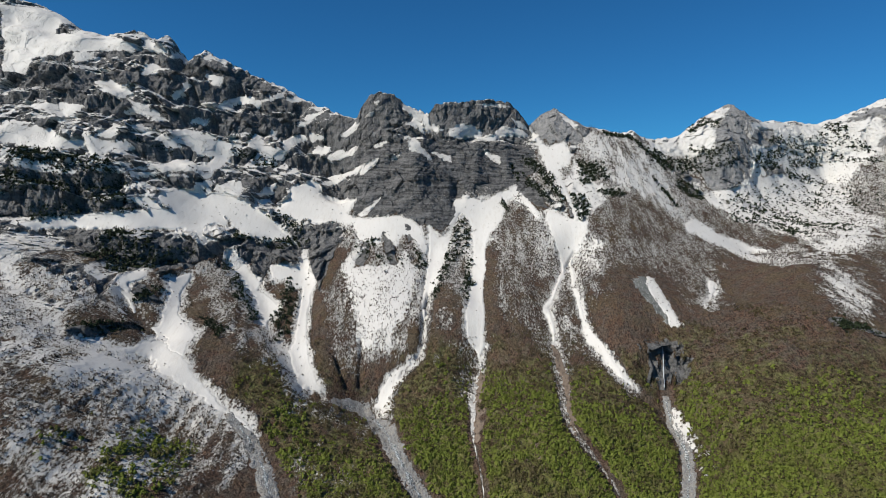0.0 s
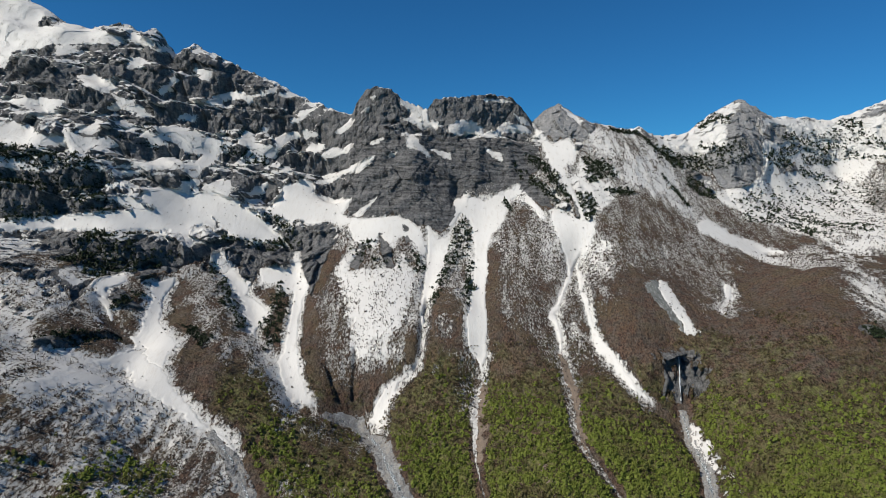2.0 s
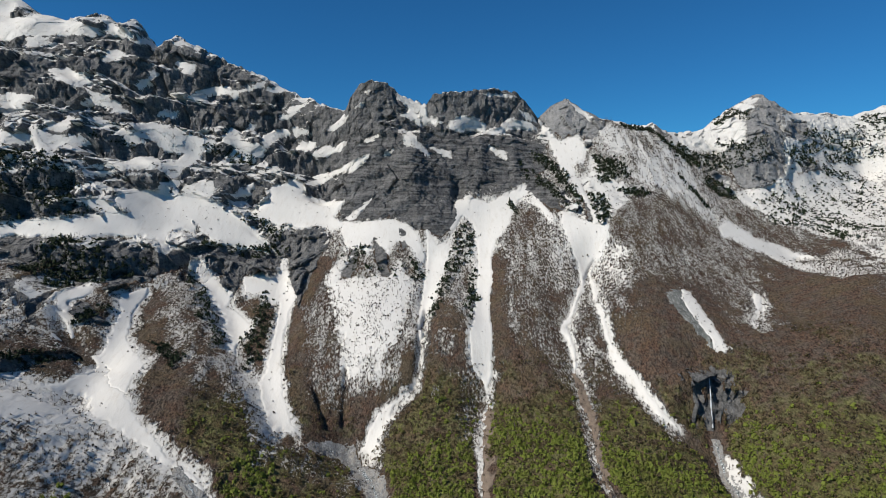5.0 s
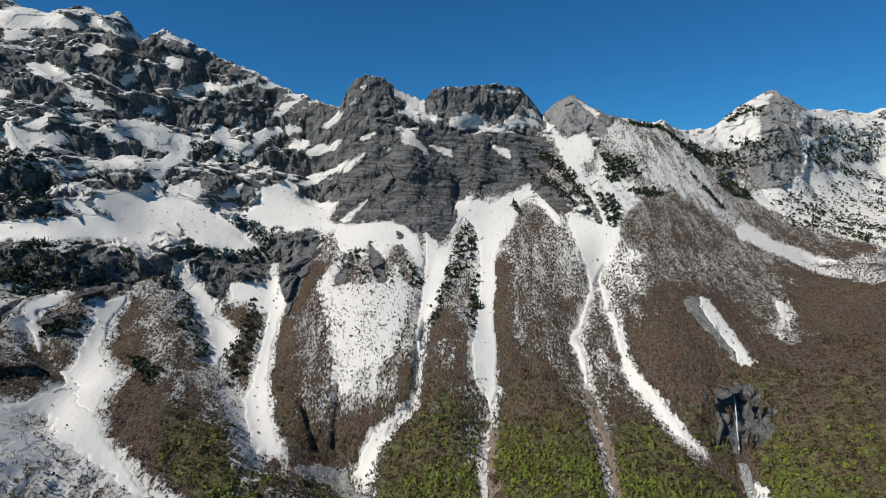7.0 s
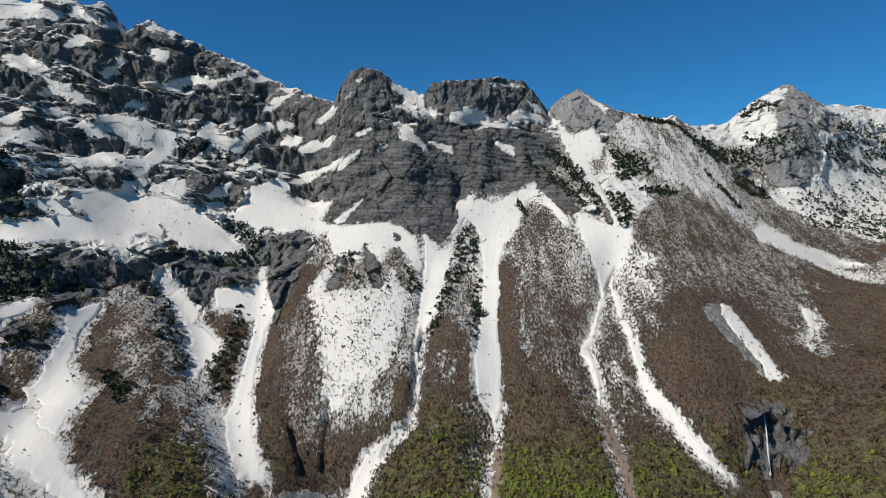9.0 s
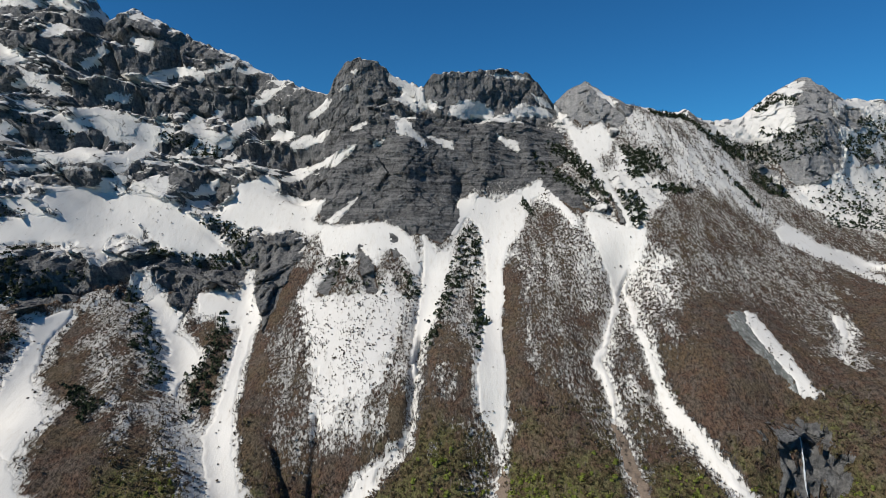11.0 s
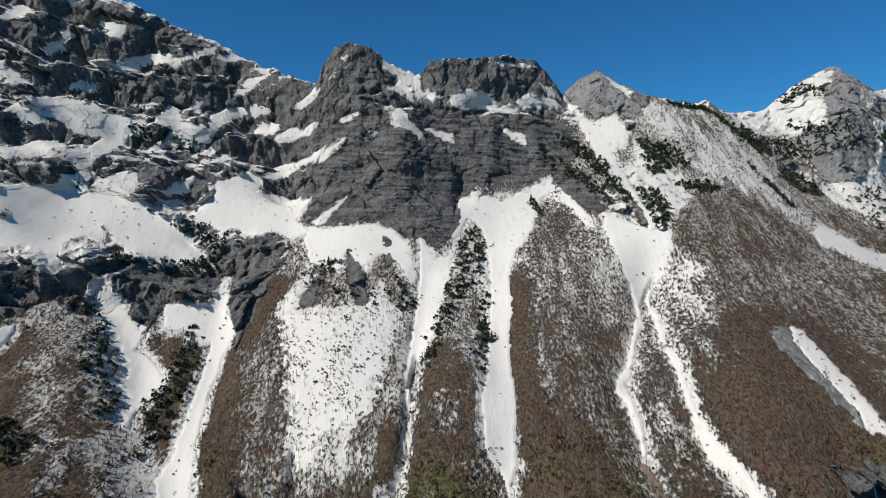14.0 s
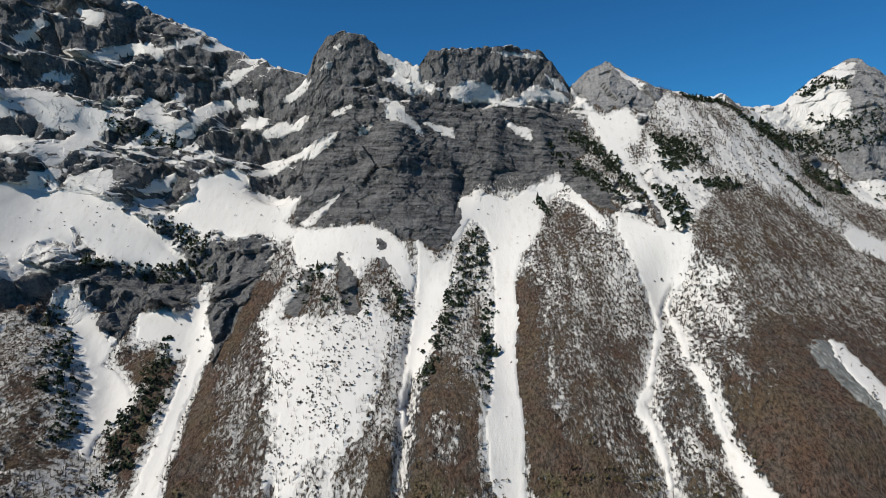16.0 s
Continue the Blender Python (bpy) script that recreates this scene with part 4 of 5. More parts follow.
AREAS.append(("green", 1, '', 406, 563, ((-300, 118), (-293, 118), (-277, 109), (-242, 94), (-236, 90), (-263, 98), (-279, 109))))
AREAS.append(("green", 0.6, '', 418, 538, ((-338, 140), (-323, 134), (-314, 125), (-328, 130))))
AREAS.append(("speck", 0.5, '', 652, 889, ((-337, 219), (-315, 217), (-281, 183), (-252, 168), (-208, 141), (-235, 153), (-280, 179), (-303, 186))))
AREAS.append(("gully", 1, 'short snow tongue above the gravel stream', 636, 785, ((-27, 137), (-34, 132), (-51, 120), (-55, 108), (-65, 96), (-63, 85), (-74, 78), (-84, 82), (-79, 98), (-68, 114), (-50, 126))))
AREAS.append(("patch", 1, 'last snow patch beside the stream', 526, 699, ((259, 103), (262, 100), (259, 92), (253, 84), (243, 79), (247, 85), (252, 91))))
AREAS.append(("speck", 0.6, '', 585, 732, ((-146, 99), (-125, 92), (-79, 78), (-90, 79), (-123, 90))))
AREAS.append(("speck", 0.45, '', 490, 631, ((-165, 83), (-103, 68), (-77, 60), (-142, 67))))
AREAS.append(("speck", 0.5, '', 636, 804, ((19, 147), (44, 155), (44, 118), (23, 104), (17, 121))))
AREAS.append(("speck", 0.62, '', 615, 853, ((498, 240), (558, 245), (540, 218), (486, 197), (466, 202), (475, 219))))
AREAS.append(("speck", 0.85, '', 762, 1083, ((652, 292), (779, 306), (618, 263), (527, 245), (581, 260))))
AREAS.append(("earth", 1, 'bare tan earth scar in the green wood', 488, 617, ((85, 92), (91, 94), (102, 89), (98, 83), (93, 84), (91, 89))))
AREAS.append(("earth", 1, 'tan scree run in the middle gully', 554, 776, ((48, 121), (54, 115), (46, 99), (38, 83), (33, 82), (37, 98))))
AREAS.append(("earth", 1, 'grey-tan scree in a narrow gully', 540, 795, ((140, 149), (148, 142), (150, 126), (143, 109), (136, 95), (135, 102), (140, 119))))
AREAS.append(("patch", 1, 'bright snowfield on the high west shoulder', 1065, 1316, ((-894, 731), (-866, 737), (-807, 733), (-765, 700), (-777, 699), (-773, 666), (-660, 651), (-588, 637), (-592, 620), (-649, 624), (-705, 612), (-772, 606), (-772, 573), (-821, 580))))
AREAS.append(("patch", 1, 'snow ledge under a dark crag', 972, 1088, ((-715, 503), (-665, 508), (-622, 498), (-635, 483), (-664, 484))))
AREAS.append(("patch", 1, 'broken snow terrace among dark crags', 906, 1039, ((-732, 468), (-684, 464), (-628, 441), (-579, 427), (-602, 418), (-663, 427), (-712, 431))))
AREAS.append(("patch", 1, 'snow ledge under a dark crag', 1005, 1121, ((-611, 543), (-578, 546), (-564, 529), (-579, 522))))
AREAS.append(("patch", 1, 'snow ledge under a dark crag', 841, 963, ((-649, 409), (-608, 397), (-556, 384), (-570, 376), (-625, 384), (-647, 391))))
AREAS.append(("patch", 1, 'thin snow cap on a flat-topped crag', 1128, 1252, ((67, 527), (91, 532), (118, 531), (140, 525), (118, 525), (81, 524))))
AREAS.append(("patch", 1, 'snow strip down the back of a crag', 1152, 1255, ((139, 502), (162, 496), (174, 479), (161, 482), (146, 491))))
AREAS.append(("patch", 1, 'snow edge along a pale peak', 1146, 1281, ((235, 524), (257, 511), (270, 489), (266, 481), (246, 502))))
AREAS.append(("patch", 1, 'bright snow cap on a grey peak', 1225, 1379, ((574, 510), (601, 528), (634, 550), (640, 544), (585, 512))))
AREAS.append(("patch", 1, 'snow saddle on the ridge crest', 1233, 1432, ((652, 504), (723, 517), (793, 519), (816, 514), (752, 502), (675, 497))))
FALL = ((265, 700, 158), (263, 692, 145), (262, 687, 130), (261, 681, 115))


# ---- noise ----
def lattice(ix, iy, iz, seed):
    h = ix.astype(np.uint32) * np.uint32(374761393) + iy.astype(np.uint32) * np.uint32(668265263) + iz.astype(np.uint32) * np.uint32(2147483647) + np.uint32(seed * 974711 % 4294967295)
    h = (h ^ (h >> np.uint32(13))) * np.uint32(1274126177)
    h = (h ^ (h >> np.uint32(16))) * np.uint32(2246822519)
    return ((h ^ (h >> np.uint32(15))) & np.uint32(65535)).astype(np.float32) / 32767.5 - 1.0


def wobble(x, y, z, seed):
    """Smooth noise between -1 and 1."""
    fx, fy, fz = np.floor(x), np.floor(y), np.floor(z)
    ix, iy, iz = fx.astype(np.int64), fy.astype(np.int64), fz.astype(np.int64)
    u, v, w = x - fx, y - fy, z - fz
    u, v, w = (a * a * a * (a * (a * 6 - 15) + 10) for a in (u, v, w))
    r = 0.0
    for dx in (0, 1):
        for dy in (0, 1):
            for dz in (0, 1):
                r = r + lattice(ix + dx, iy + dy, iz + dz, seed) * (u if dx else 1 - u) * (v if dy else 1 - v) * (w if dz else 1 - w)
    return r


def fractal(x, y, z, octaves, seed, ridged=False):
    total, amp, norm = 0.0, 1.0, 0.0
    for k in range(octaves):
        n = wobble(x * 2.03**k, y * 2.03**k, z * 2.03**k, seed + k)
        total = total + amp * (1 - 2 * np.abs(n) if ridged else n)
        norm += amp
        amp *= 0.5
    return total / norm


def facets(x, y, z, seed):
    """Angular blocks: each cell of a jittered lattice is a plane with a tilt of its own."""
    ix, iy, iz = (np.floor(a).astype(np.int64) for a in (x, y, z))
    best = np.full(x.shape, 9e9)
    value = np.zeros(x.shape)
    for dx in (-1, 0, 1):
        for dy in (-1, 0, 1):
            for dz in (-1, 0, 1):
                cx, cy, cz = ix + dx, iy + dy, iz + dz
                jx, jy, jz = (lattice(cx, cy, cz, seed + k) for k in range(3))
                ex, ey, ez = x - cx - 0.5 - 0.45 * jx, y - cy - 0.5 - 0.45 * jy, z - cz - 0.5 - 0.45 * jz
                d = ex * ex + ey * ey + ez * ez
                nearer = d < best
                best = np.where(nearer, d, best)
                tilt = lattice(cx, cy, cz, seed + 7)
                value = np.where(nearer, 1.3 * ex * jy + 1.3 * ez * tilt + 0.6 * jz, value)
    return value


def step(v, lo, hi):
    t = np.clip((v - lo) / (hi - lo), 0, 1)
    return t * t * (3 - 2 * t)


# ---- the lie of the land: a smooth surface through the plan's lines ----
def behind(line, back, z):
    return [(p[0] * (1 + back / 3000), p[1] + back, z + 0.25 * (p[2] - z) if back < 300 else z) for p in line[::3]]


FAR = [(x, y, 20) for x in (-3800, -2200, 2400, 3900) for y in (-3000, -800, 900, 2600, 4200)]
FAR += [(x, y, 5) for x in (-900, 0, 1000) for y in (-3500, -1500, -500, 100)] + [(x, y, 60) for x in (-900, 0, 1000) for y in (2600, 4300)]
FAR += [(-300, 330, 40), (0, 330, 25), (330, 330, 40), (-700, 420, 190), (760, 420, 110), (-700, 100, 90), (700, 100, 60), (-1250, 800, 330), (1500, 800, 240)]
nodes = []
for line in LAND:
    for a, b in zip(line, line[1:]):
        nodes += [a, tuple((i + j) / 2 for i, j in zip(a, b))]
    nodes.append(line[-1])
for line in (CREST_WEST, CREST_MID, CREST_EAST):
    nodes += behind(line, 130, 330) + behind(line, 420, 180)
nodes = np.array(nodes + FAR, dtype=np.float64)


def spread(a, b):
    return np.sqrt((a[:, None, 0] - b[None, :, 0]) ** 2 + (a[:, None, 1] - b[None, :, 1]) ** 2 + 7.0**2)


count = len(nodes)
system = np.zeros((count + 1, count + 1))
system[:count, :count] = -spread(nodes, nodes) + 1.0 * np.eye(count)
system[:count, count] = system[count, :count] = 1
weights = np.linalg.solve(system, np.append(nodes[:, 2], 0))
GX = np.concatenate([np.linspace(-4500, -1420, 16), np.arange(-1400, 1701, 5.0), np.linspace(1720, 4500, 15)])
GY = np.concatenate([np.linspace(-4000, 280, 18), np.arange(300, 1721, 5.0), np.linspace(1760, 4600, 14)])
mesh_x, mesh_y = np.meshgrid(GX, GY)
flat = np.stack([mesh_x.ravel(), mesh_y.ravel()], 1)
coarse = np.concatenate([-spread(flat[i : i + 20000], nodes) @ weights[:count] + weights[count] for i in range(0, len(flat), 20000)]).reshape(mesh_x.shape)


def height(x, y):
    i = np.clip(np.searchsorted(GX, x) - 1, 0, len(GX) - 2)
    j = np.clip(np.searchsorted(GY, y) - 1, 0, len(GY) - 2)
    u = np.clip((x - GX[i]) / (GX[i + 1] - GX[i]), 0, 1)
    v = np.clip((y - GY[j]) / (GY[j + 1] - GY[j]), 0, 1)
    return (coarse[j, i] * (1 - u) + coarse[j, i + 1] * u) * (1 - v) + (coarse[j + 1, i] * (1 - u) + coarse[j + 1, i + 1] * u) * v


def crest_y(x):
    line = CREST_WEST + CREST_MID + CREST_EAST
    return np.interp(x, [p[0] for p in line], [p[1] for p in line])


# ---- the sheet of ground: a graded grid, finer where the land is steep ----
COLS, ROWS_IN = 900, 680
side = np.linspace(-1040, 1240, COLS)
side = np.concatenate([-np.geomspace(4500, 1060, 14), side, np.geomspace(1260, 4500, 14)])
fine_y = np.arange(390, 1640, 2.5)


def fan(y):
    return np.clip((y + 150) / 1450, 0.37, 1.15)


Y = np.zeros((ROWS_IN, len(side)))
for c, s in enumerate(side):
    xs = s * fan(fine_y)
    hs = height(xs, fine_y)
    slope = np.gradient(hs, fine_y)
    dense = np.sqrt(1 + slope**2) * np.where(fine_y < crest_y(xs) + 25, 1.0, 0.08) * (900 / (fine_y + 150)) ** 0.5
    run = np.concatenate([[0], np.cumsum((dense[1:] + dense[:-1]) / 2)])
    Y[:, c] = np.interp(np.linspace(0, run[-1], ROWS_IN), run, fine_y)
for _ in range(3):
    Y[:, 1:-1] = (Y[:, :-2] + 2 * Y[:, 1:-1] + Y[:, 2:]) / 4
before = np.repeat(np.linspace(-4000, 375, 16)[:, None], len(side), 1)
after = np.repeat(np.linspace(1680, 4500, 12)[:, None], len(side), 1)
Y = np.concatenate([before, Y, after])
X = side[None, :] * fan(Y)
shape = X.shape
X, Y = X.ravel(), Y.ravel()
Z = height(X, Y)


def along(line, half, reach=3.0):
    """How far each place lies from a line on the ground, over the line's half width there; and the way along it."""
    pts = np.array([(p[0], p[1]) for p in line], dtype=np.float64)
    pz = height(pts[:, 0], pts[:, 1])
    half = np.broadcast_to(np.array(half, dtype=np.float64), len(pts))
    best, way = np.full(X.shape, 99.0), np.zeros(X.shape)
    for k in range(len(pts) - 1):
        wide = max(half[k], half[k + 1]) * reach + 2
        lo, hi = np.minimum(pts[k], pts[k + 1]) - wide, np.maximum(pts[k], pts[k + 1]) + wide
        near = np.nonzero((X > lo[0]) & (X < hi[0]) & (Y > lo[1]) & (Y < hi[1]))[0]
        if not len(near):
            continue
        a, b = np.array((*pts[k], pz[k])), np.array((*pts[k + 1], pz[k + 1]))
        d = b - a
        q = np.stack([X[near], Y[near], BASE[near]], 1) - a
        t = np.clip(q @ d / (d @ d), 0, 1)
        r = np.linalg.norm(q - t[:, None] * d, axis=1) / np.maximum(half[k] + t * (half[k + 1] - half[k]), 0.5)
        closer = r < best[near]
        best[near[closer]] = r[closer]
        way[near[closer]] = (k + t[closer]) / (len(pts) - 1)
    return best, way


BASE = Z.copy()


def region(near_y, far_y, outline, reach=14.0):
    """How far inside an outline in x and z each place lies, in metres; below nought outside."""
    pts = np.array(outline, dtype=np.float64)
    lo, hi = pts.min(0) - reach, pts.max(0) + reach
    deep = np.full(X.shape, -99.0)
    near = np.nonzero((X > lo[0]) & (X < hi[0]) & (Z > lo[1]) & (Z < hi[1]) & (Y > near_y) & (Y < far_y))[0]
    px, pz = X[near], Z[near]
    away, within = np.full(len(near), 99.0), np.zeros(len(near), dtype=bool)
    for (ax, az), (bx, bz) in zip(pts, np.roll(pts, -1, 0)):
        dx, dz = bx - ax, bz - az
        t = np.clip(((px - ax) * dx + (pz - az) * dz) / max(dx * dx + dz * dz, 1e-6), 0, 1)
        away = np.minimum(away, np.hypot(px - ax - t * dx, pz - az - t * dz))
        if az != bz:
            within ^= ((pz > az) != (pz > bz)) & (px < ax + (pz - az) * dx / dz)
    deep[near] = np.where(within, away, -away)
    return deep


core = (X > -1150) & (X < 1450) & (Y > 380) & (Y < 1660)
edge_noise = np.zeros(X.shape)
edge_noise[core] = fractal(X[core] / 10, Y[core] / 26, Z[core] / 26, 4, 11)

blotch = np.zeros(X.shape)
blotch[core] = fractal(X[core] / 9, Y[core] / 9, Z[core] / 9, 4, 19)
ragged = np.zeros(X.shape)
ragged[core] = fractal(X[core] / 4, Y[core] / 4, Z[core] / 4, 2, 15)

# gullies cut into the slopes
for line, half, deep in CUTS:
    d, _ = along(line, half, 3.2)
    Z -= deep * np.exp(-(d**2) * 0.8)

# the rock step of the waterfall, hollowed in the middle
ax = X - 265
lip = 678 - 0.004 * ax**2 + (5 * edge_noise + 6 * blotch) * (1 - np.exp(-((ax + 3) / 6) ** 2))
wall = 113 + 47 * step(Y - lip, 0, 23) + np.clip(Y - lip - 23, 0, 60) * 0.25
hollow = np.exp(-((ax / np.where(ax < 0, 46, 25)) ** 4)) * step(Y, 668, 680) * (1 - step(Y, 706, 738))
Z += (wall - Z) * hollow

# where bare rock begins, by height along the range
foot = np.interp(X, [p[0] for p in ROCK_FOOT], [p[1] for p in ROCK_FOOT])
crag = np.zeros(X.shape)
crag[core] = step(Z[core] - foot[core] + 22 * edge_noise[core], -8, 8)
crag *= Y < crest_y(X) + 60
for line, half, amount in OUTCROPS:
    d, _ = along(line, half, 2.0)
    crag = np.maximum(crag, amount * step(1.15 - d + 0.5 * edge_noise, 0.0, 0.25))
brow = np.exp(-(((ax - 4 + 9 * blotch) / 31) ** 4)) * step(Y + 6 * blotch, 674, 684) * (1 - step(Y + 10 * blotch, 712, 730))
crag = np.maximum(crag, step(brow * (1 + 0.9 * blotch + 0.5 * edge_noise + 0.5 * ragged), 0.42, 0.62))
for kind, amount, label, near_y, far_y, outline in AREAS:
    if kind == "field":
        crag *= 1 - step(region(near_y, far_y, outline) + 3 * edge_noise, -2.0, 5.0)
for kind, amount, label, near_y, far_y, outline in AREAS:
    if kind == "rock":
        crag = np.maximum(crag, step(region(near_y, far_y, outline) + 4 * edge_noise + 3 * blotch, -2.0, 2.0))

# crags: towers, ribs, ledges
west = step(-X, 150, 230)
main = step(X, -180, -140) * (1 - step(X, 158, 200)) * (1 - step(Z, 438, 465))
on = np.nonzero((crag > 0.01) & core)[0]
x, y, z = X[on], Y[on], Z[on]
w, mn = west[on], main[on]
rest = (1 - w) * (1 - mn)
warp = fractal(x / 120, y / 120, z / 120, 3, 31)
dip = z + 0.10 * x + 26 * warp * (1 - mn) + 3 * fractal(x / 30, y / 30, z / 30, 2, 35)
big = fractal(x / 95 + warp, y / 95, z / 150, 4, 41, True)
ribs = fractal(x / 30 + 0.6 * warp, y / 30, z / 70, 4, 51, True)
rubble = fractal(x / 11, y / 11, z / 13, 5, 61)


def tiers(v, tread):
    """Stairs of rock: the share of each tier that lies flat, less the plain slope."""
    t = v - np.floor(v)
    return step(t, tread, 1.0) - t


stairs = tiers(dip / 58, 0.45) * (0.35 + 0.65 * step(wobble(x / 60, y / 60, z / 60, 77), -0.4, 0.4))
steps2 = tiers(dip / 21 + 0.4 * warp, 0.4) * step(wobble(x / 35, y / 35, z / 35, 78), -0.1, 0.5)
beds = tiers((dip + 0.12 * x) / 7.5, 0.5) * (0.4 + 0.6 * step(wobble(x / 40, y / 40, z / 12, 79), -0.4, 0.4))
slant = tiers((z - 0.42 * x + 5 * warp) / 33, 0.35) * step(-x, 10, 60)
block = facets(x / 38 + 0.5 * warp, y / 38, z / 46, 101)
small = facets(x / 13, y / 13, z / 15, 131)
out = big * (15 * w + 4 * mn + 6 * rest) + ribs * (7 * w + 3 * mn + 4 * rest) + rubble * (2.6 * w + 1.8 * mn + 1.6 * rest)
out += block * (14 * w + 3.5 * mn + 6 * rest) + small * (5 * w + 1.8 * mn + 2.2 * rest) + (beds * 2.6 + slant * 12) * mn
towers = step(x, -172, -148) * (1 - step(x, 165, 195)) * step(z, 438, 465)
out += towers * (8 * ribs + 11 * block + 5 * small)
out += brow[on] * (3 * small + 2 * block + 2 * rubble)
prow = np.exp(-(((x + 46 + 0.12 * (z - 380)) / 26) ** 2)) * step(z, 330, 380)
nook = np.exp(-(((x - 24) / 10) ** 2)) * step(z, 318, 335) * (1 - step(z, 352, 388))
rib = np.exp(-(((x - 62) / 9) ** 2)) + 0.8 * np.exp(-(((x - 118) / 10) ** 2)) + 0.7 * np.exp(-(((x + 104) / 10) ** 2))
out += mn * (20 * prow - 15 * nook + 7 * rib * step(z, 350, 400))
top = step(crest_y(x) - y, 0, 45)
Z[on] += crag[on] * (stairs * 34 + steps2 * 9) * (w + 0.5 * rest) * (0.15 + 0.85 * top)
plain_slope = np.gradient(Z.reshape(shape), axis=0) / np.maximum(np.gradient(Y.reshape(shape), axis=0), 0.2)
plain_slope = (1 / np.sqrt(1 + plain_slope**2)).ravel()
Z[on] += crag[on] * 0.16 * out * (0.25 + 0.75 * top)
Y[on] -= crag[on] * out * (0.25 + 0.75 * top)
Z[on] += crag[on] * (1 - top) * ((3 - 1.5 * rest) * rubble + (3 - 1 * rest) * small + 2 * block)
# no block stands above the crest line
crest = CREST_WEST + CREST_MID + CREST_EAST
cap = np.interp(x, [p[0] for p in crest], [p[2] for p in crest]) + 1.5 + (2.6 + 2.6 * towers) * small + 1.2 * rubble - 0.3 * np.clip(crest_y(x) - y, 0, 60) + 3 * w
over = Z[on] - cap
Z[on] = np.where(over > 0, cap + 0.12 * over, Z[on])
# runnels and humps of the scrub slopes
soft = core & (crag < 0.99)
hum = np.zeros(X.shape)
hum[soft] = 1.5 * fractal(X[soft] / 15, Y[soft] / 60, Z[soft] / 60, 3, 71, True) + 3.6 * fractal(X[soft] / 34, Y[soft] / 60, Z[soft] / 60, 3, 75) + 1.3 * fractal(X[soft] / 6, Y[soft] / 7, Z[soft] / 7, 3, 81)
calm, fringe, clean = np.zeros(X.shape), np.zeros(X.shape), np.zeros(X.shape)
for kind, amount, label, near_y, far_y, outline in AREAS:
    if kind in ("gully", "field"):
        inside = region(near_y, far_y, outline)
        calm = np.maximum(calm, step(inside, -6.0, 2.0))
        clean = np.maximum(clean, step(inside + 2 * blotch, -1.0, 2.0) * (1.0 if amount == 1 else 0.0))
        fringe = np.maximum(fringe, step(inside + 5 * edge_noise + 4 * blotch, -11.0, 0.0))
Z += hum * (1 - crag) * (1 - 0.85 * calm)

# normals of the finished sheet
gx, gy, gz = X.reshape(shape), Y.reshape(shape), Z.reshape(shape)
du = np.stack([np.gradient(a, axis=1) for a in (gx, gy, gz)], -1)
dv = np.stack([np.gradient(a, axis=0) for a in (gx, gy, gz)], -1)
N = np.cross(du, dv)
N /= np.linalg.norm(N, axis=2, keepdims=True)
N[N[..., 2] < 0] *= -1
broad = N[..., 2].copy()
for _ in range(7):
    broad[1:-1, 1:-1] = (broad[1:-1, 1:-1] * 2 + broad[:-2, 1:-1] + broad[2:, 1:-1] + broad[1:-1, :-2] + broad[1:-1, 2:]) / 6
N = N.reshape(-1, 3)
broad = 0.45 * broad.ravel() + 0.55 * plain_slope

# snow, green and russet cover
patchy = np.zeros(X.shape)
patchy[core] = fractal(X[core] / 45, Y[core] / 45, Z[core] / 45, 4, 91)
lie = 0.55 * broad + 0.45 * N[:, 2] + 0.16 * patchy + 0.10 * blotch
rocky = core & (crag > 0.5) & (Y < crest_y(X) + 10)
part_west, part_rest = np.quantile(lie[rocky & (X < -160)], 0.46), np.quantile(lie[rocky & (X > -160)], 0.54)
level = part_rest + (part_west - part_rest) * west
snow = crag * step(lie - level, -0.02, 0.05) * step(Z, 230, 300)
snow *= 1 - 0.75 * main
for x0, x1, z0, keep in BARE_PEAKS:
    snow *= 1 - (1 - keep) * step(X + 10 * blotch, x0 - 10, x0 + 10) * (1 - step(X + 10 * blotch, x1 - 10, x1 + 10)) * step(Z + 12 * blotch, z0 - 8, z0 + 8)
soil = 1 - crag
line_of_snow = np.interp(X, [p[0] for p in SNOW_LINE], [p[1] for p in SNOW_LINE])
snow = np.maximum(snow, soil * (0.57 * step(Z - line_of_snow + 55 * patchy + 30 * edge_noise, -45, 45) * (0.92 + 0.3 * edge_noise)))
for line, half, amount in SNOW_PATCHY:
    d, _ = along(line, half, 2.2)
    snow = np.maximum(snow, amount * step(1.3 - d + 0.5 * edge_noise + 0.3 * patchy, 0.0, 0.9))
snow = np.maximum(snow, 0.7 * fringe * (1 - 0.6 * crag))
for line, half in BARE:
    d, _ = along(line, half, 2.2)
    snow *= 1 - 0.95 * step(1.2 - d + 0.6 * edge_noise, 0.0, 0.5)
green_top = np.interp(X, [p[0] for p in GREEN_LINE], [p[1] for p in GREEN_LINE])
green = soil * step(green_top - Z + 30 * patchy, -25, 35)
for line in GREENS:
    d = along([q[:3] for q in line], [q[3] for q in line], 2.2)[0]
    green = np.maximum(green, soil * step(1.3 - d + 0.6 * edge_noise + 0.4 * blotch, 0, 0.7))
olive = soil * step(green_top + 34 - Z + 45 * patchy, -25, 25)
russet = 0.62 * soil * step(patchy + 0.6 * edge_noise + 0.3 * blotch, 0.0, 0.9)
for line, half in RUSSET:
    d, _ = along(line, half, 2.2)
    russet = np.maximum(russet, 0.55 * soil * step(1.3 - d + 0.9 * edge_noise + 0.7 * blotch, 0, 1.2))
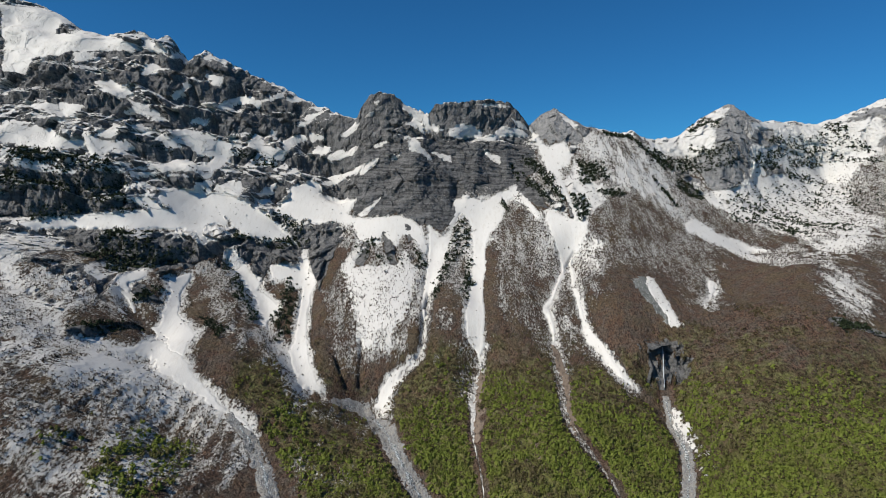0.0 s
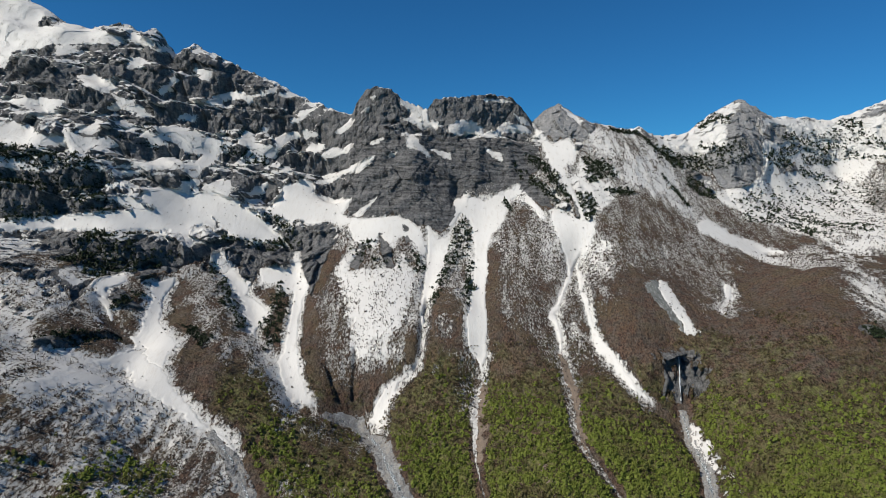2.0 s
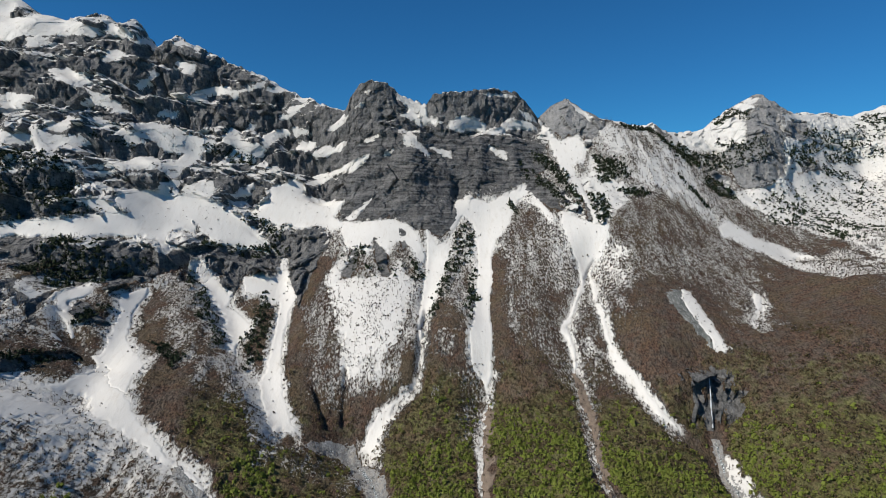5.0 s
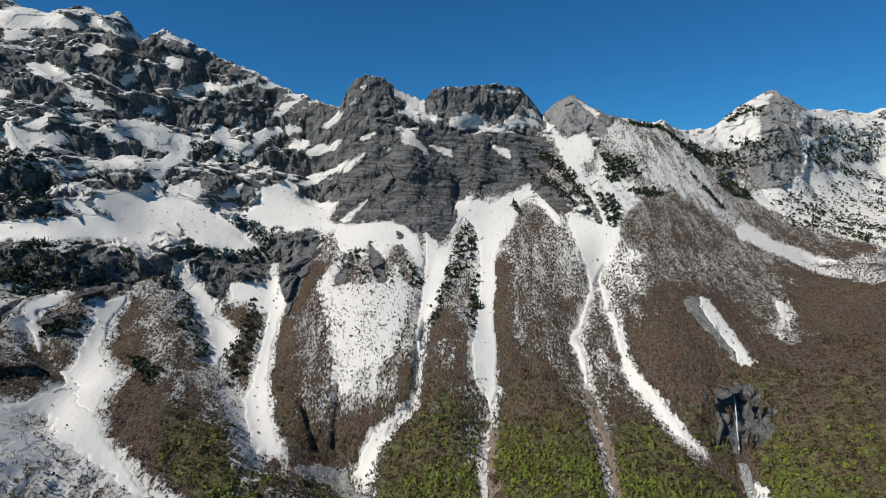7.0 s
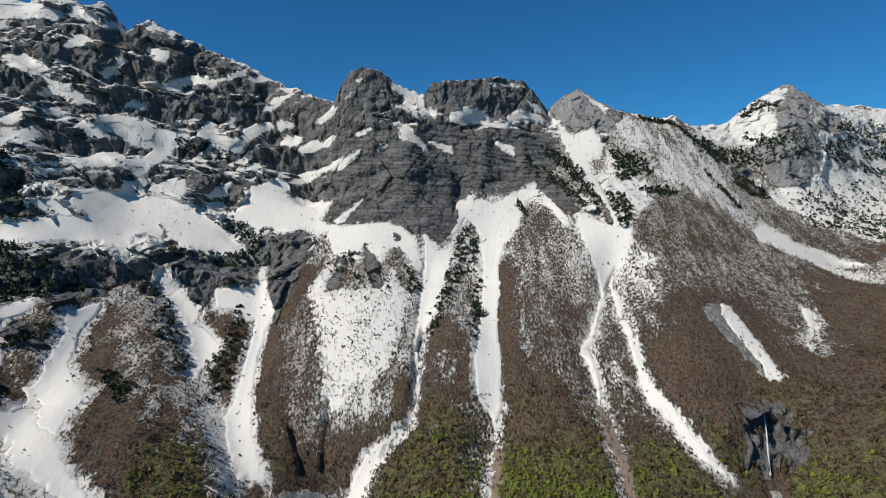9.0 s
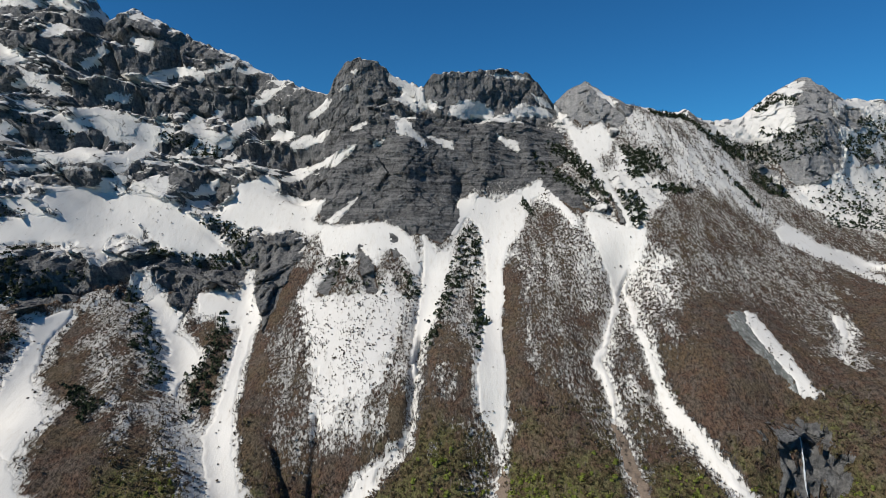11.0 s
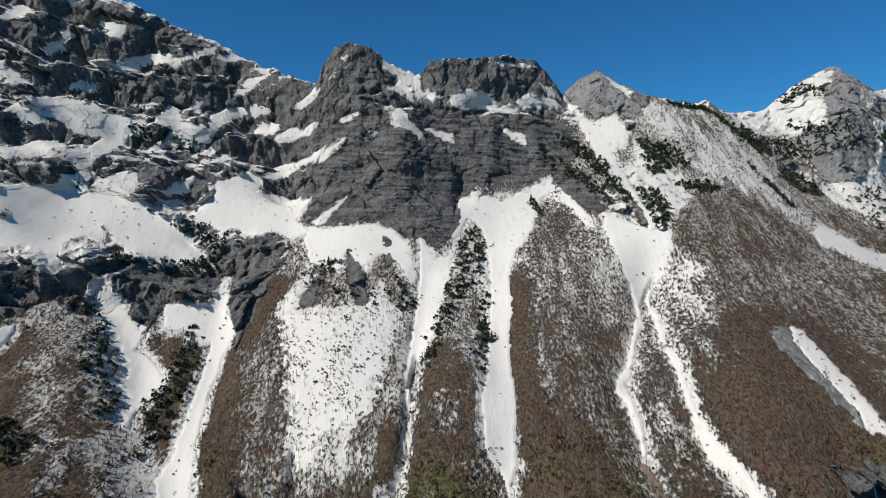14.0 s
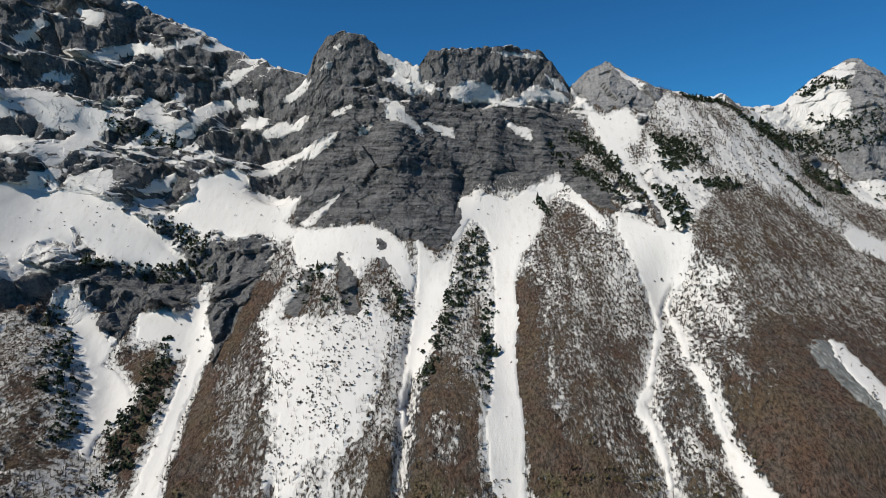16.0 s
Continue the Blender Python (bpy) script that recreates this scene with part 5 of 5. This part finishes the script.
for line, half in CLEAR:
    d, _ = along(line, half, 2.0)
    green *= 1 - step(1.25 - d + 0.4 * edge_noise + 0.4 * blotch, 0, 0.4)
    olive *= 1 - step(1.25 - d + 0.4 * edge_noise, 0, 0.4)

quads = np.arange(shape[0] * shape[1]).reshape(shape)
QUADS = np.stack([quads[:-1, :-1], quads[:-1, 1:], quads[1:, 1:], quads[1:, :-1]], -1).reshape(-1, 4)


def sheet(name, verts, faces, material, cover=None, smooth=True):
    """A mesh object out of arrays; faces are rows of equal length."""
    me = bpy.data.meshes.new(name)
    faces = np.ascontiguousarray(faces, dtype=np.int32)
    me.vertices.add(len(verts))
    me.vertices.foreach_set("co", np.ascontiguousarray(verts, dtype=np.float32).ravel())
    me.loops.add(faces.size)
    me.loops.foreach_set("vertex_index", faces.ravel())
    me.polygons.add(len(faces))
    me.polygons.foreach_set("loop_start", np.arange(0, faces.size, faces.shape[1], dtype=np.int32))
    me.polygons.foreach_set("use_smooth", np.full(len(faces), smooth))
    if cover is not None:
        layer = me.attributes.new("cover", "FLOAT_COLOR", "POINT")
        layer.data.foreach_set("color", np.ascontiguousarray(cover, dtype=np.float32).ravel())
    me.update(calc_edges=True)
    me.materials.append(material)
    return new(name, me)


PLACE = np.stack([X, Y, Z], 1)
TOP = PLACE.copy()


def close_to(line):
    """Distance from a line of places with half widths, in half widths."""
    best = np.full(X.shape, 99.0)
    for a, b in zip(line, line[1:]):
        a, b = np.array(a, dtype=float), np.array(b, dtype=float)
        wide = np.array((1, 2.2, 1)) * (max(a[3], b[3]) * 2.5 + 2)
        lo, hi = np.minimum(a, b)[:3] - wide, np.maximum(a, b)[:3] + wide
        near = np.nonzero(((PLACE > lo) & (PLACE < hi)).all(1))[0]
        d, q = (b - a)[:3], PLACE[near] - a[:3]
        t = np.clip(q @ d / (d @ d), 0, 1)
        r = np.linalg.norm((q - t[:, None] * d) * (1, 0.22, 1), axis=1) / (a[3] + t * (b[3] - a[3]))
        best[near] = np.minimum(best[near], r)
    return best


for line in CLEAN:
    snow *= 1 - 0.9 * step(1.1 - close_to(line) + 0.5 * blotch + 0.25 * ragged, 0.0, 0.5)

solid, taken = [], np.zeros(X.shape)
streaks = np.zeros(X.shape)
streaks[core] = fractal(X[core] / 7, Y[core] / 45, Z[core] / 45, 3, 97)
for kind, amount, label, near_y, far_y, outline in AREAS:
    inside = region(near_y, far_y, outline)
    rough = 0.30 * edge_noise + 0.65 * blotch + 0.5 * ragged
    if kind == "speck":
        m = step(inside + 9 * edge_noise + 5 * blotch, *((-13.0, 9.0) if amount < 0.8 else (-7.0, 7.0))) * (1 - (0.85 if amount < 0.8 else 0.15) * crag)
        varied = amount * (1 + (0.45 * streaks + 0.3 * patchy) * (amount < 0.8))
        snow += (varied - snow) * m
    elif kind == "rock":
        snow *= 1 - 0.95 * step(inside + 7 * rough, -2.0, 3.0)
    elif kind == "green":
        green = np.maximum(green, amount * soil * step(inside + 6 * rough, -4.0, 4.0))
    elif kind in ("patch", "gully", "field"):
        lean = 5 * (broad - 0.4) if kind == "patch" else 0.0
        spread_by = {"patch": 3.6, "gully": 2.5, "field": 4.6}[kind] if amount == 1 else 13.0
        m = step(inside + spread_by * rough + ((-1.0 + 4.0 * west + lean) * crag if kind == "patch" else -0.6 if kind == "gully" else 0.0), -0.4, 1.8 if amount == 1 else 5.0)
        m *= 1 - step(taken, 0.1, 0.5)
        taken = np.maximum(taken, m)
        if amount < 1:
            m = m * step(0.8 * blotch + 1.0 * ragged + 0.4 * edge_noise + 0.05 * inside, -0.62, -0.40)
        snow = np.maximum(snow, 0.72 * step(inside + 5.0 * rough, *((-3.0, 1.0) if kind == "patch" else (-6.0, 1.5))))
        solid.append((kind, label, m))
pool = taken
for line, half, label in STREAM_BEDS:
    snow *= 1 - 0.9 * step(1.2 - along(line, half, 2.0)[0], 0.0, 0.4)


def softened(a, rounds):
    a = a.copy()
    for _ in range(rounds):
        a[1:-1, 1:-1] = (a[1:-1, 1:-1] * 2 + a[:-2, 1:-1] + a[2:, 1:-1] + a[1:-1, :-2] + a[1:-1, 2:]) / 6
    return a


# deep snow evens out the rock beneath
filled = softened(PLACE.reshape(*shape, 3), 55)
PLACE += (filled.reshape(-1, 3) - PLACE) * 0.9 * step(softened(pool.reshape(shape), 2).ravel(), 0.25, 0.85)[:, None]
TOP = PLACE.copy()
grid = PLACE.reshape(*shape, 3)
N = np.cross(np.gradient(grid, axis=1), np.gradient(grid, axis=0))
N /= np.linalg.norm(N, axis=2, keepdims=True)
N[N[..., 2] < 0] *= -1
N = N.reshape(-1, 3)
fill_n = np.cross(np.gradient(filled, axis=1), np.gradient(filled, axis=0))
fill_n /= np.linalg.norm(fill_n, axis=2, keepdims=True)
fill_n[fill_n[..., 2] < 0] *= -1
filled, fill_n = filled.reshape(-1, 3), fill_n.reshape(-1, 3)
COVER = np.stack([snow, crag, np.maximum(green, 0.6 * olive), russet], 1)
ground = tagged(sheet("ground", PLACE, QUADS, MAT_GROUND, COVER), "steep mountain ground with brown scrub, rock and patchy snow", "mountain slope", kind="structure")


def largest_piece(faces):
    """The faces of the largest connected piece."""
    used, links = np.unique(faces, return_inverse=True)
    links = links.reshape(faces.shape)
    piece = np.arange(len(used))
    while True:
        low = piece[links].min(1)
        after = piece.copy()
        np.minimum.at(after, links, low[:, None])
        after = after[after]
        if (after == piece).all():
            break
        piece = after
    owner = piece[links[:, 0]]
    return faces[owner == np.bincount(owner).argmax()]


def cover_over(name, mask, lift, material, label, category, sink=0.5, group="", fill=False, smooth=True):
    """A layer of snow, gravel or rock that lies on the ground where mask is above nought, its rim run out under the ground."""
    faces = QUADS[(mask[QUADS] > 0.02).any(1)]
    if not len(faces):
        return None
    if fill:
        faces = largest_piece(faces)
    used, faces = np.unique(faces, return_inverse=True)
    rise = lift * np.clip(mask[used], 0, 1) - sink * (1 - step(mask[used], 0.0, 0.35))
    place, up = (PLACE[used], N[used]) if not fill else (PLACE[used] + (filled[used] - PLACE[used]) * step(mask[used], 0.2, 1.0)[:, None], fill_n[used])
    laid = place + up * rise[:, None]
    TOP[used, 2] = np.maximum(TOP[used, 2], laid[:, 2] - 0.2)
    ob = sheet(name, laid, faces.reshape(-1, 4), material, COVER[used], smooth)
    return tagged(ob, label, category, group)


# ---- rock faces ----
faces_of = {}
for thing, name, material, label, west_x, east_x, low, high in ROCKS:
    zone = step(X + 8 * edge_noise, west_x - 6, west_x + 6) * (1 - step(X + 8 * edge_noise, east_x - 6, east_x + 6)) * step(Z + 10 * edge_noise, low - 4, low + 4)
    zone *= 1 - step(Z + 10 * edge_noise, high - 4, high + 4)
    zone *= step(crag, 0.3, 0.8) * (Y < crest_y(X) + 40)
    if thing not in faces_of:
        faces_of[thing] = tagged(new(thing), label, "rock face")
    face = cover_over(name, zone, 0.9, material, "", "", smooth=False)
    face.parent = faces_of[thing]

# ---- snow patches, gullies and fields, stream beds ----
SNOW_KINDS = {"patch": ("snow_patch", "snow patch", "snow patches on the crags", 0.7), "gully": ("snow_gully", "snow gully", "snow gullies", 0.5), "field": ("snowfield", "snowfield", "snowfields", 0.6)}
for kind, label, mask in solid:
    name, category, group, lift = SNOW_KINDS[kind]
    cover_over(name, mask, lift, MAT_SNOW, label, category, 0.7, group, True)
for line, half, label in STREAM_BEDS:
    d, way = along(line, half, 1.8)
    cover_over("stream_bed", step(1.1 - d + 0.3 * edge_noise + 0.6 * blotch, 0.0, 0.4), 0.7, MAT_GRAVEL, label, "stream bed", 0.6, "stream beds")


for kind, amount, label, near_y, far_y, outline in AREAS:
    if kind in ("slab", "earth"):
        mask = step(region(near_y, far_y, outline) + 3.0 * blotch + 2.6 * ragged + 1.6 * edge_noise, *((0.6, 2.6) if kind == "slab" else (-0.8, 1.2)))
        if kind == "slab":
            cover_over("rock_slab", mask * (1 - pool), 0.5, MAT_SLAB, "pale bare rock slab set in brown scrub", "rock slab", 0.6)
        else:
            cover_over("scree_path", mask, 0.5, MAT_EARTH, label, "scree", 0.6, "scree paths")

for line, half, label in STREAM_BEDS:
    d, way = along(line, np.array(half) * 0.3, 6.0)
    d = d * (1 + 0.5 * wobble(X / 9, Y / 9, Z / 9, 23)) + 0.8 * wobble(X / 16, Y / 16, Z / 16, 27)
    cover_over("brook", step(1.0 - d + 0.4 * ragged, 0.0, 0.5), 0.9, MAT_BROOK, "narrow rushing brook among grey boulders", "brook", 0.3, "brooks")

# ---- plants and boulders ----
def scatter(density, number, seed):
    """Places on the ground, drawn by density over the true area."""
    r = np.random.default_rng(seed)
    area = np.linalg.norm(np.cross(du, dv).reshape(-1, 3), axis=1)
    p = np.clip(density, 0, None) * area * core * (Y < crest_y(X) + 10) * (Y > 430) * (np.abs(X) < 0.80 * Y + 20)
    return r.choice(len(X), number, p=p / p.sum(), replace=False)


def strew(name, at, shapes, size, material, label, category, seed, sink=0.1, upright=True, flatten=(1, 1, 1)):
    """Many small plants or stones as one object of kind stuff; shapes: (verts, triangles)."""
    r = np.random.default_rng(seed)
    vs, fs, base = [], [], 0
    pick = r.integers(0, len(shapes), len(at))
    for k, (sv, sf) in enumerate(shapes):
        ids = at[pick == k]
        n = len(ids)
        if not n:
            continue
        turn = r.uniform(0, 2 * math.pi, n)
        big = r.uniform(size[0], size[1], n) * r.uniform(0.8, 1.15, n)
        c, s = np.cos(turn), np.sin(turn)
        tall = r.uniform(0.8, 1.25, n)
        px = (sv[None, :, 0] * c[:, None] - sv[None, :, 1] * s[:, None]) * big[:, None] * flatten[0]
        py = (sv[None, :, 0] * s[:, None] + sv[None, :, 1] * c[:, None]) * big[:, None] * flatten[1]
        pz = sv[None, :, 2] * (big * tall)[:, None] * flatten[2]
        spot = TOP[ids] + np.stack([r.uniform(-0.8, 0.8, n), r.uniform(-0.8, 0.8, n), np.zeros(n)], 1)
        v = np.stack([px + spot[:, :1], py + spot[:, 1:2], pz + spot[:, 2:] - (sink * big)[:, None]], -1)
        f = sf[None] + (np.arange(n) * len(sv))[:, None, None] + base
        vs.append(v.reshape(-1, 3))
        fs.append(f.reshape(-1, 3))
        base += n * len(sv)
    return tagged(sheet(name, np.concatenate(vs), np.concatenate(fs), material, smooth=False), label, category, kind="stuff")


def crown_shape(r, clumps, leaf, height=1.0, wide=0.55, dome=True):
    """An uneven crown of lobes with sprays of leaves sticking out, unit height."""
    v, f = [], []
    if dome:
        for lobe in range(2):
            cx, cy, s = r.normal(0, 0.20), r.normal(0, 0.20), r.uniform(0.6, 1.0)
            i = len(v)
            v.append((cx + 0.05 * r.normal(), cy + 0.05 * r.normal(), height * s * r.uniform(0.85, 1.1)))
            for ring, (rad, lift) in enumerate(((0.62, 0.68), (1.0, 0.12))):
                for k in range(5):
                    a = k * 1.257 + 0.6 * ring + r.normal(0, 0.2)
                    n = wide * s * rad * r.uniform(0.7, 1.25)
                    v.append((cx + n * math.cos(a), cy + n * math.sin(a), height * s * lift * r.uniform(0.7, 1.3)))
            for k in range(5):
                j = (k + 1) % 5
                f += [(i, i + 1 + k, i + 1 + j), (i + 1 + k, i + 6 + k, i + 1 + j), (i + 6 + k, i + 6 + j, i + 1 + j)]
    for _ in range(clumps):
        a, h = r.uniform(0, 6.28), r.uniform(0.3, 1.0)
        n = wide * math.sqrt(max(0.05, 1.1 - h)) * r.uniform(0.7, 1.25)
        c = np.array((n * math.cos(a), n * math.sin(a), h * height))
        d = r.normal(0, 1, 3) + np.array((0, 0, 0.8))
        d /= np.linalg.norm(d)
        e = np.cross(d, r.normal(0, 1, 3))
        e /= np.linalg.norm(e)
        g = np.cross(d, e)
        s = leaf * r.uniform(0.5, 1.2)
        i = len(v)
        v += [tuple(c - e * s), tuple(c + g * s * 0.8), tuple(c + e * s * 0.9), tuple(c - g * s)]
        f += [(i, i + 1, i + 2), (i, i + 2, i + 3)]
    return np.array(v), np.array(f)


def twig_shape(r, limbs, thick):
    """A bare shrub or young tree: a stem and forking limbs of three sides, unit height."""
    v, f = [], []

    def stick(a, b, ra, rb):
        i = len(v)
        for p, q in ((a, ra), (b, rb)):
            for k in range(3):
                v.append((p[0] + q * math.cos(2.1 * k), p[1] + q * math.sin(2.1 * k), p[2]))
        for k in range(3):
            j = (k + 1) % 3
            f.extend([(i + k, i + j, i + 3 + j), (i + k, i + 3 + j, i + 3 + k)])

    stick((0, 0, 0), (r.normal(0, 0.04), r.normal(0, 0.04), 0.9), thick, thick * 0.3)
    for _ in range(limbs):
        h, a, n = r.uniform(0.1, 0.65), r.uniform(0, 6.28), r.uniform(0.2, 0.42)
        stick((0, 0, h), (n * math.cos(a), n * math.sin(a), min(1.05, h + r.uniform(0.2, 0.45))), thick * 0.6, thick * 0.2)
    return np.array(v), np.array(f)


def stone_shape(r):
    bm = bmesh.new()
    bmesh.ops.create_icosphere(bm, subdivisions=1, radius=1)
    for q in bm.verts:
        q.co *= r.uniform(0.65, 1.2)
        q.co.z *= 0.7
    bmesh.ops.triangulate(bm, faces=bm.faces)
    v, f = np.array([q.co[:] for q in bm.verts]), np.array([[q.index for q in g.verts] for g in bm.faces])
    bm.free()
    return v, f


crowns = [crown_shape(rng, 9, 0.26, 0.8, 0.52, k % 2 == 0) for k in range(10)]
bushes = [crown_shape(rng, 8, 0.24, 0.8, 0.55, False) for _ in range(5)]
twigs = [twig_shape(rng, 3, 0.042) for _ in range(6)]
stones = [stone_shape(rng) for _ in range(5)]

wood = green * (1 - snow)
strew("beech_wood", scatter(wood**1.2, 13500, 1), crowns, (2.4, 4.8), MAT_LEAF, "dense wood of beeches in fresh green leaf", "forest", 21)
strew("budding_wood", scatter(olive * (1 - 0.6 * green), 8000, 2), bushes, (2.4, 4.8), MAT_OLIVE, "olive-brown budding young beeches on the slope", "forest", 22)
south_west = step(-X, 200, 240) * (1 - step(Y, 590, 640))
scrubby = soil * (1 - 0.7 * south_west) * (0.3 + step(patchy + 0.3 * edge_noise, -0.3, 0.5)) * (1 - green) * (Z > 80) * (1 - clean) * (1 - step(snow, 0.65, 0.8))
strew("bare_trees", scatter(scrubby + 1.2 * (1 - 0.7 * south_west) * soil * step(snow, 0.3, 0.45) * (1 - step(snow, 0.6, 0.7)) * (1 - clean), 14000, 3), twigs, (3.4, 6.4), MAT_TWIG, "leafless grey-brown young beeches on steep slopes", "bare trees", 23)
tufts = [crown_shape(rng, 6, 0.34, 0.8, 0.6, False) for _ in range(5)]
strew("shrubs", scatter((soil * step(snow, 0.3, 0.5) + 0.5 * step(fringe, 0.1, 0.4)) * (0.1 + step(edge_noise + 0.6 * blotch, -0.1, 0.5)) * (1 - 0.8 * crag) * (1 - 0.93 * clean), 14000, 8), tufts, (1.0, 2.6), MAT_SHRUB, "low dark-brown leafless shrubs poking through the snow", "shrubs", 28)
pines = [crown_shape(rng, 11, 0.30, 0.85, 0.5, False) for _ in range(5)]
dark = np.zeros(X.shape)
for line, amount in PINES:
    dark = np.maximum(dark, amount * step(1.35 - close_to(line) + 0.5 * edge_noise + 1.1 * blotch + 0.4 * ragged, 0, 0.8))
for kind, amount, label, near_y, far_y, outline in AREAS:
    if kind == "pine":
        inside = region(near_y, far_y, outline)
        dark = np.maximum(dark, amount * step(inside + 5 * edge_noise + 7 * blotch + 2 * ragged, -2.0, 4.0))
strew("dwarf_pines", scatter(dark * (0.25 + broad), 9000, 4), pines, (2.4, 5.2), MAT_PINE, "dark green dwarf pines clinging to ledges and snow slopes", "dwarf pines", 24)
bed = np.zeros(X.shape)
for line, half, label in STREAM_BEDS:
    d, _ = along(line, half, 1.8)
    bed = np.maximum(bed, step(1.2 - d, 0, 0.3))
strew("boulders", scatter(bed, 3000, 5), stones, (0.4, 1.7), MAT_STONE, "grey limestone boulders in the stream beds", "boulders", 25, 0.2)


# ---- single conifers ----
def part(name, verts, faces, material, parent, label=""):
    ob = sheet(name, np.array(verts, dtype=float), np.array(faces), material, smooth=False)
    ob.parent = parent
    return tagged(ob, label)


def conifer(seed):
    r = np.random.default_rng(seed)
    tree = new("conifer")
    v, f = twig_shape(r, 0, 0.03)
    part("trunk", v, f, MAT_BARK, tree)
    v, f = [], []
    for k in range(11):
        h = 0.10 + 0.085 * k
        reach = 0.27 * (1 - h) ** 0.8 + 0.02
        for j in range(6):
            a = j * 1.047 + k * 0.5 + r.normal(0, 0.15)
            n = reach * r.uniform(0.65, 1.25)
            i = len(v)
            v += [(0.01 * math.cos(a), 0.01 * math.sin(a), h + 0.07), (n * math.cos(a - 0.42), n * math.sin(a - 0.42), h - 0.03), (n * 1.2 * math.cos(a), n * 1.2 * math.sin(a), h - 0.06), (n * math.cos(a + 0.42), n * math.sin(a + 0.42), h - 0.03)]
            f += [(i, i + 1, i + 2), (i, i + 2, i + 3)]
    part("crown", v, f, MAT_PINE, tree)
    return tree


spots = scatter(dark * step(broad, 0.3, 0.6), 260, 6)
models = [tagged(conifer(k), "dark spruce standing on a rocky ledge", "conifer", "conifers on the cliffs") for k in range(4)]
for k, i in enumerate(spots):
    size = rng.uniform(6, 11)
    m = Matrix.Translation(PLACE[i] - np.array((0, 0, 0.3))) @ Matrix.Rotation(rng.uniform(0, 6.28), 4, "Z")
    if k < 4:
        tree = models[k]
    else:
        tree = copy_thing(models[k % 4], m)
    tree.matrix_basis = m @ Matrix.Diagonal((size, size, size, 1))

# ---- waterfall ----
def waterfall():
    """A narrow sheet of water over the rock step, uneven in width, with a foot of spray on the stones."""
    r = np.random.default_rng(5)
    head = new("waterfall")
    pts = [Vector(q) for q in FALL]
    v, f, n = [], [], 24
    for k in range(n + 1):
        t = k / n * (len(pts) - 1)
        i = min(int(t), len(pts) - 2)
        c = pts[i].lerp(pts[i + 1], t - i) + Vector((0, -2.2, 0.4))
        wide = 0.5 + 0.3 * k / n + 0.12 * r.normal()
        for j in range(5):
            a = (j - 2) / 2
            v.append((c.x + wide * a + 0.1 * r.normal(), c.y + 0.6 * a * a - 0.3 + 0.08 * r.normal(), c.z))
    for k in range(n):
        for j in range(4):
            q = k * 5 + j
            f.append((q, q + 1, q + 6, q + 5))
    part("water_sheet", v, f, MAT_WATER, head)
    return tagged(head, "thin white waterfall dropping down a dark rock step", "waterfall")


waterfall()
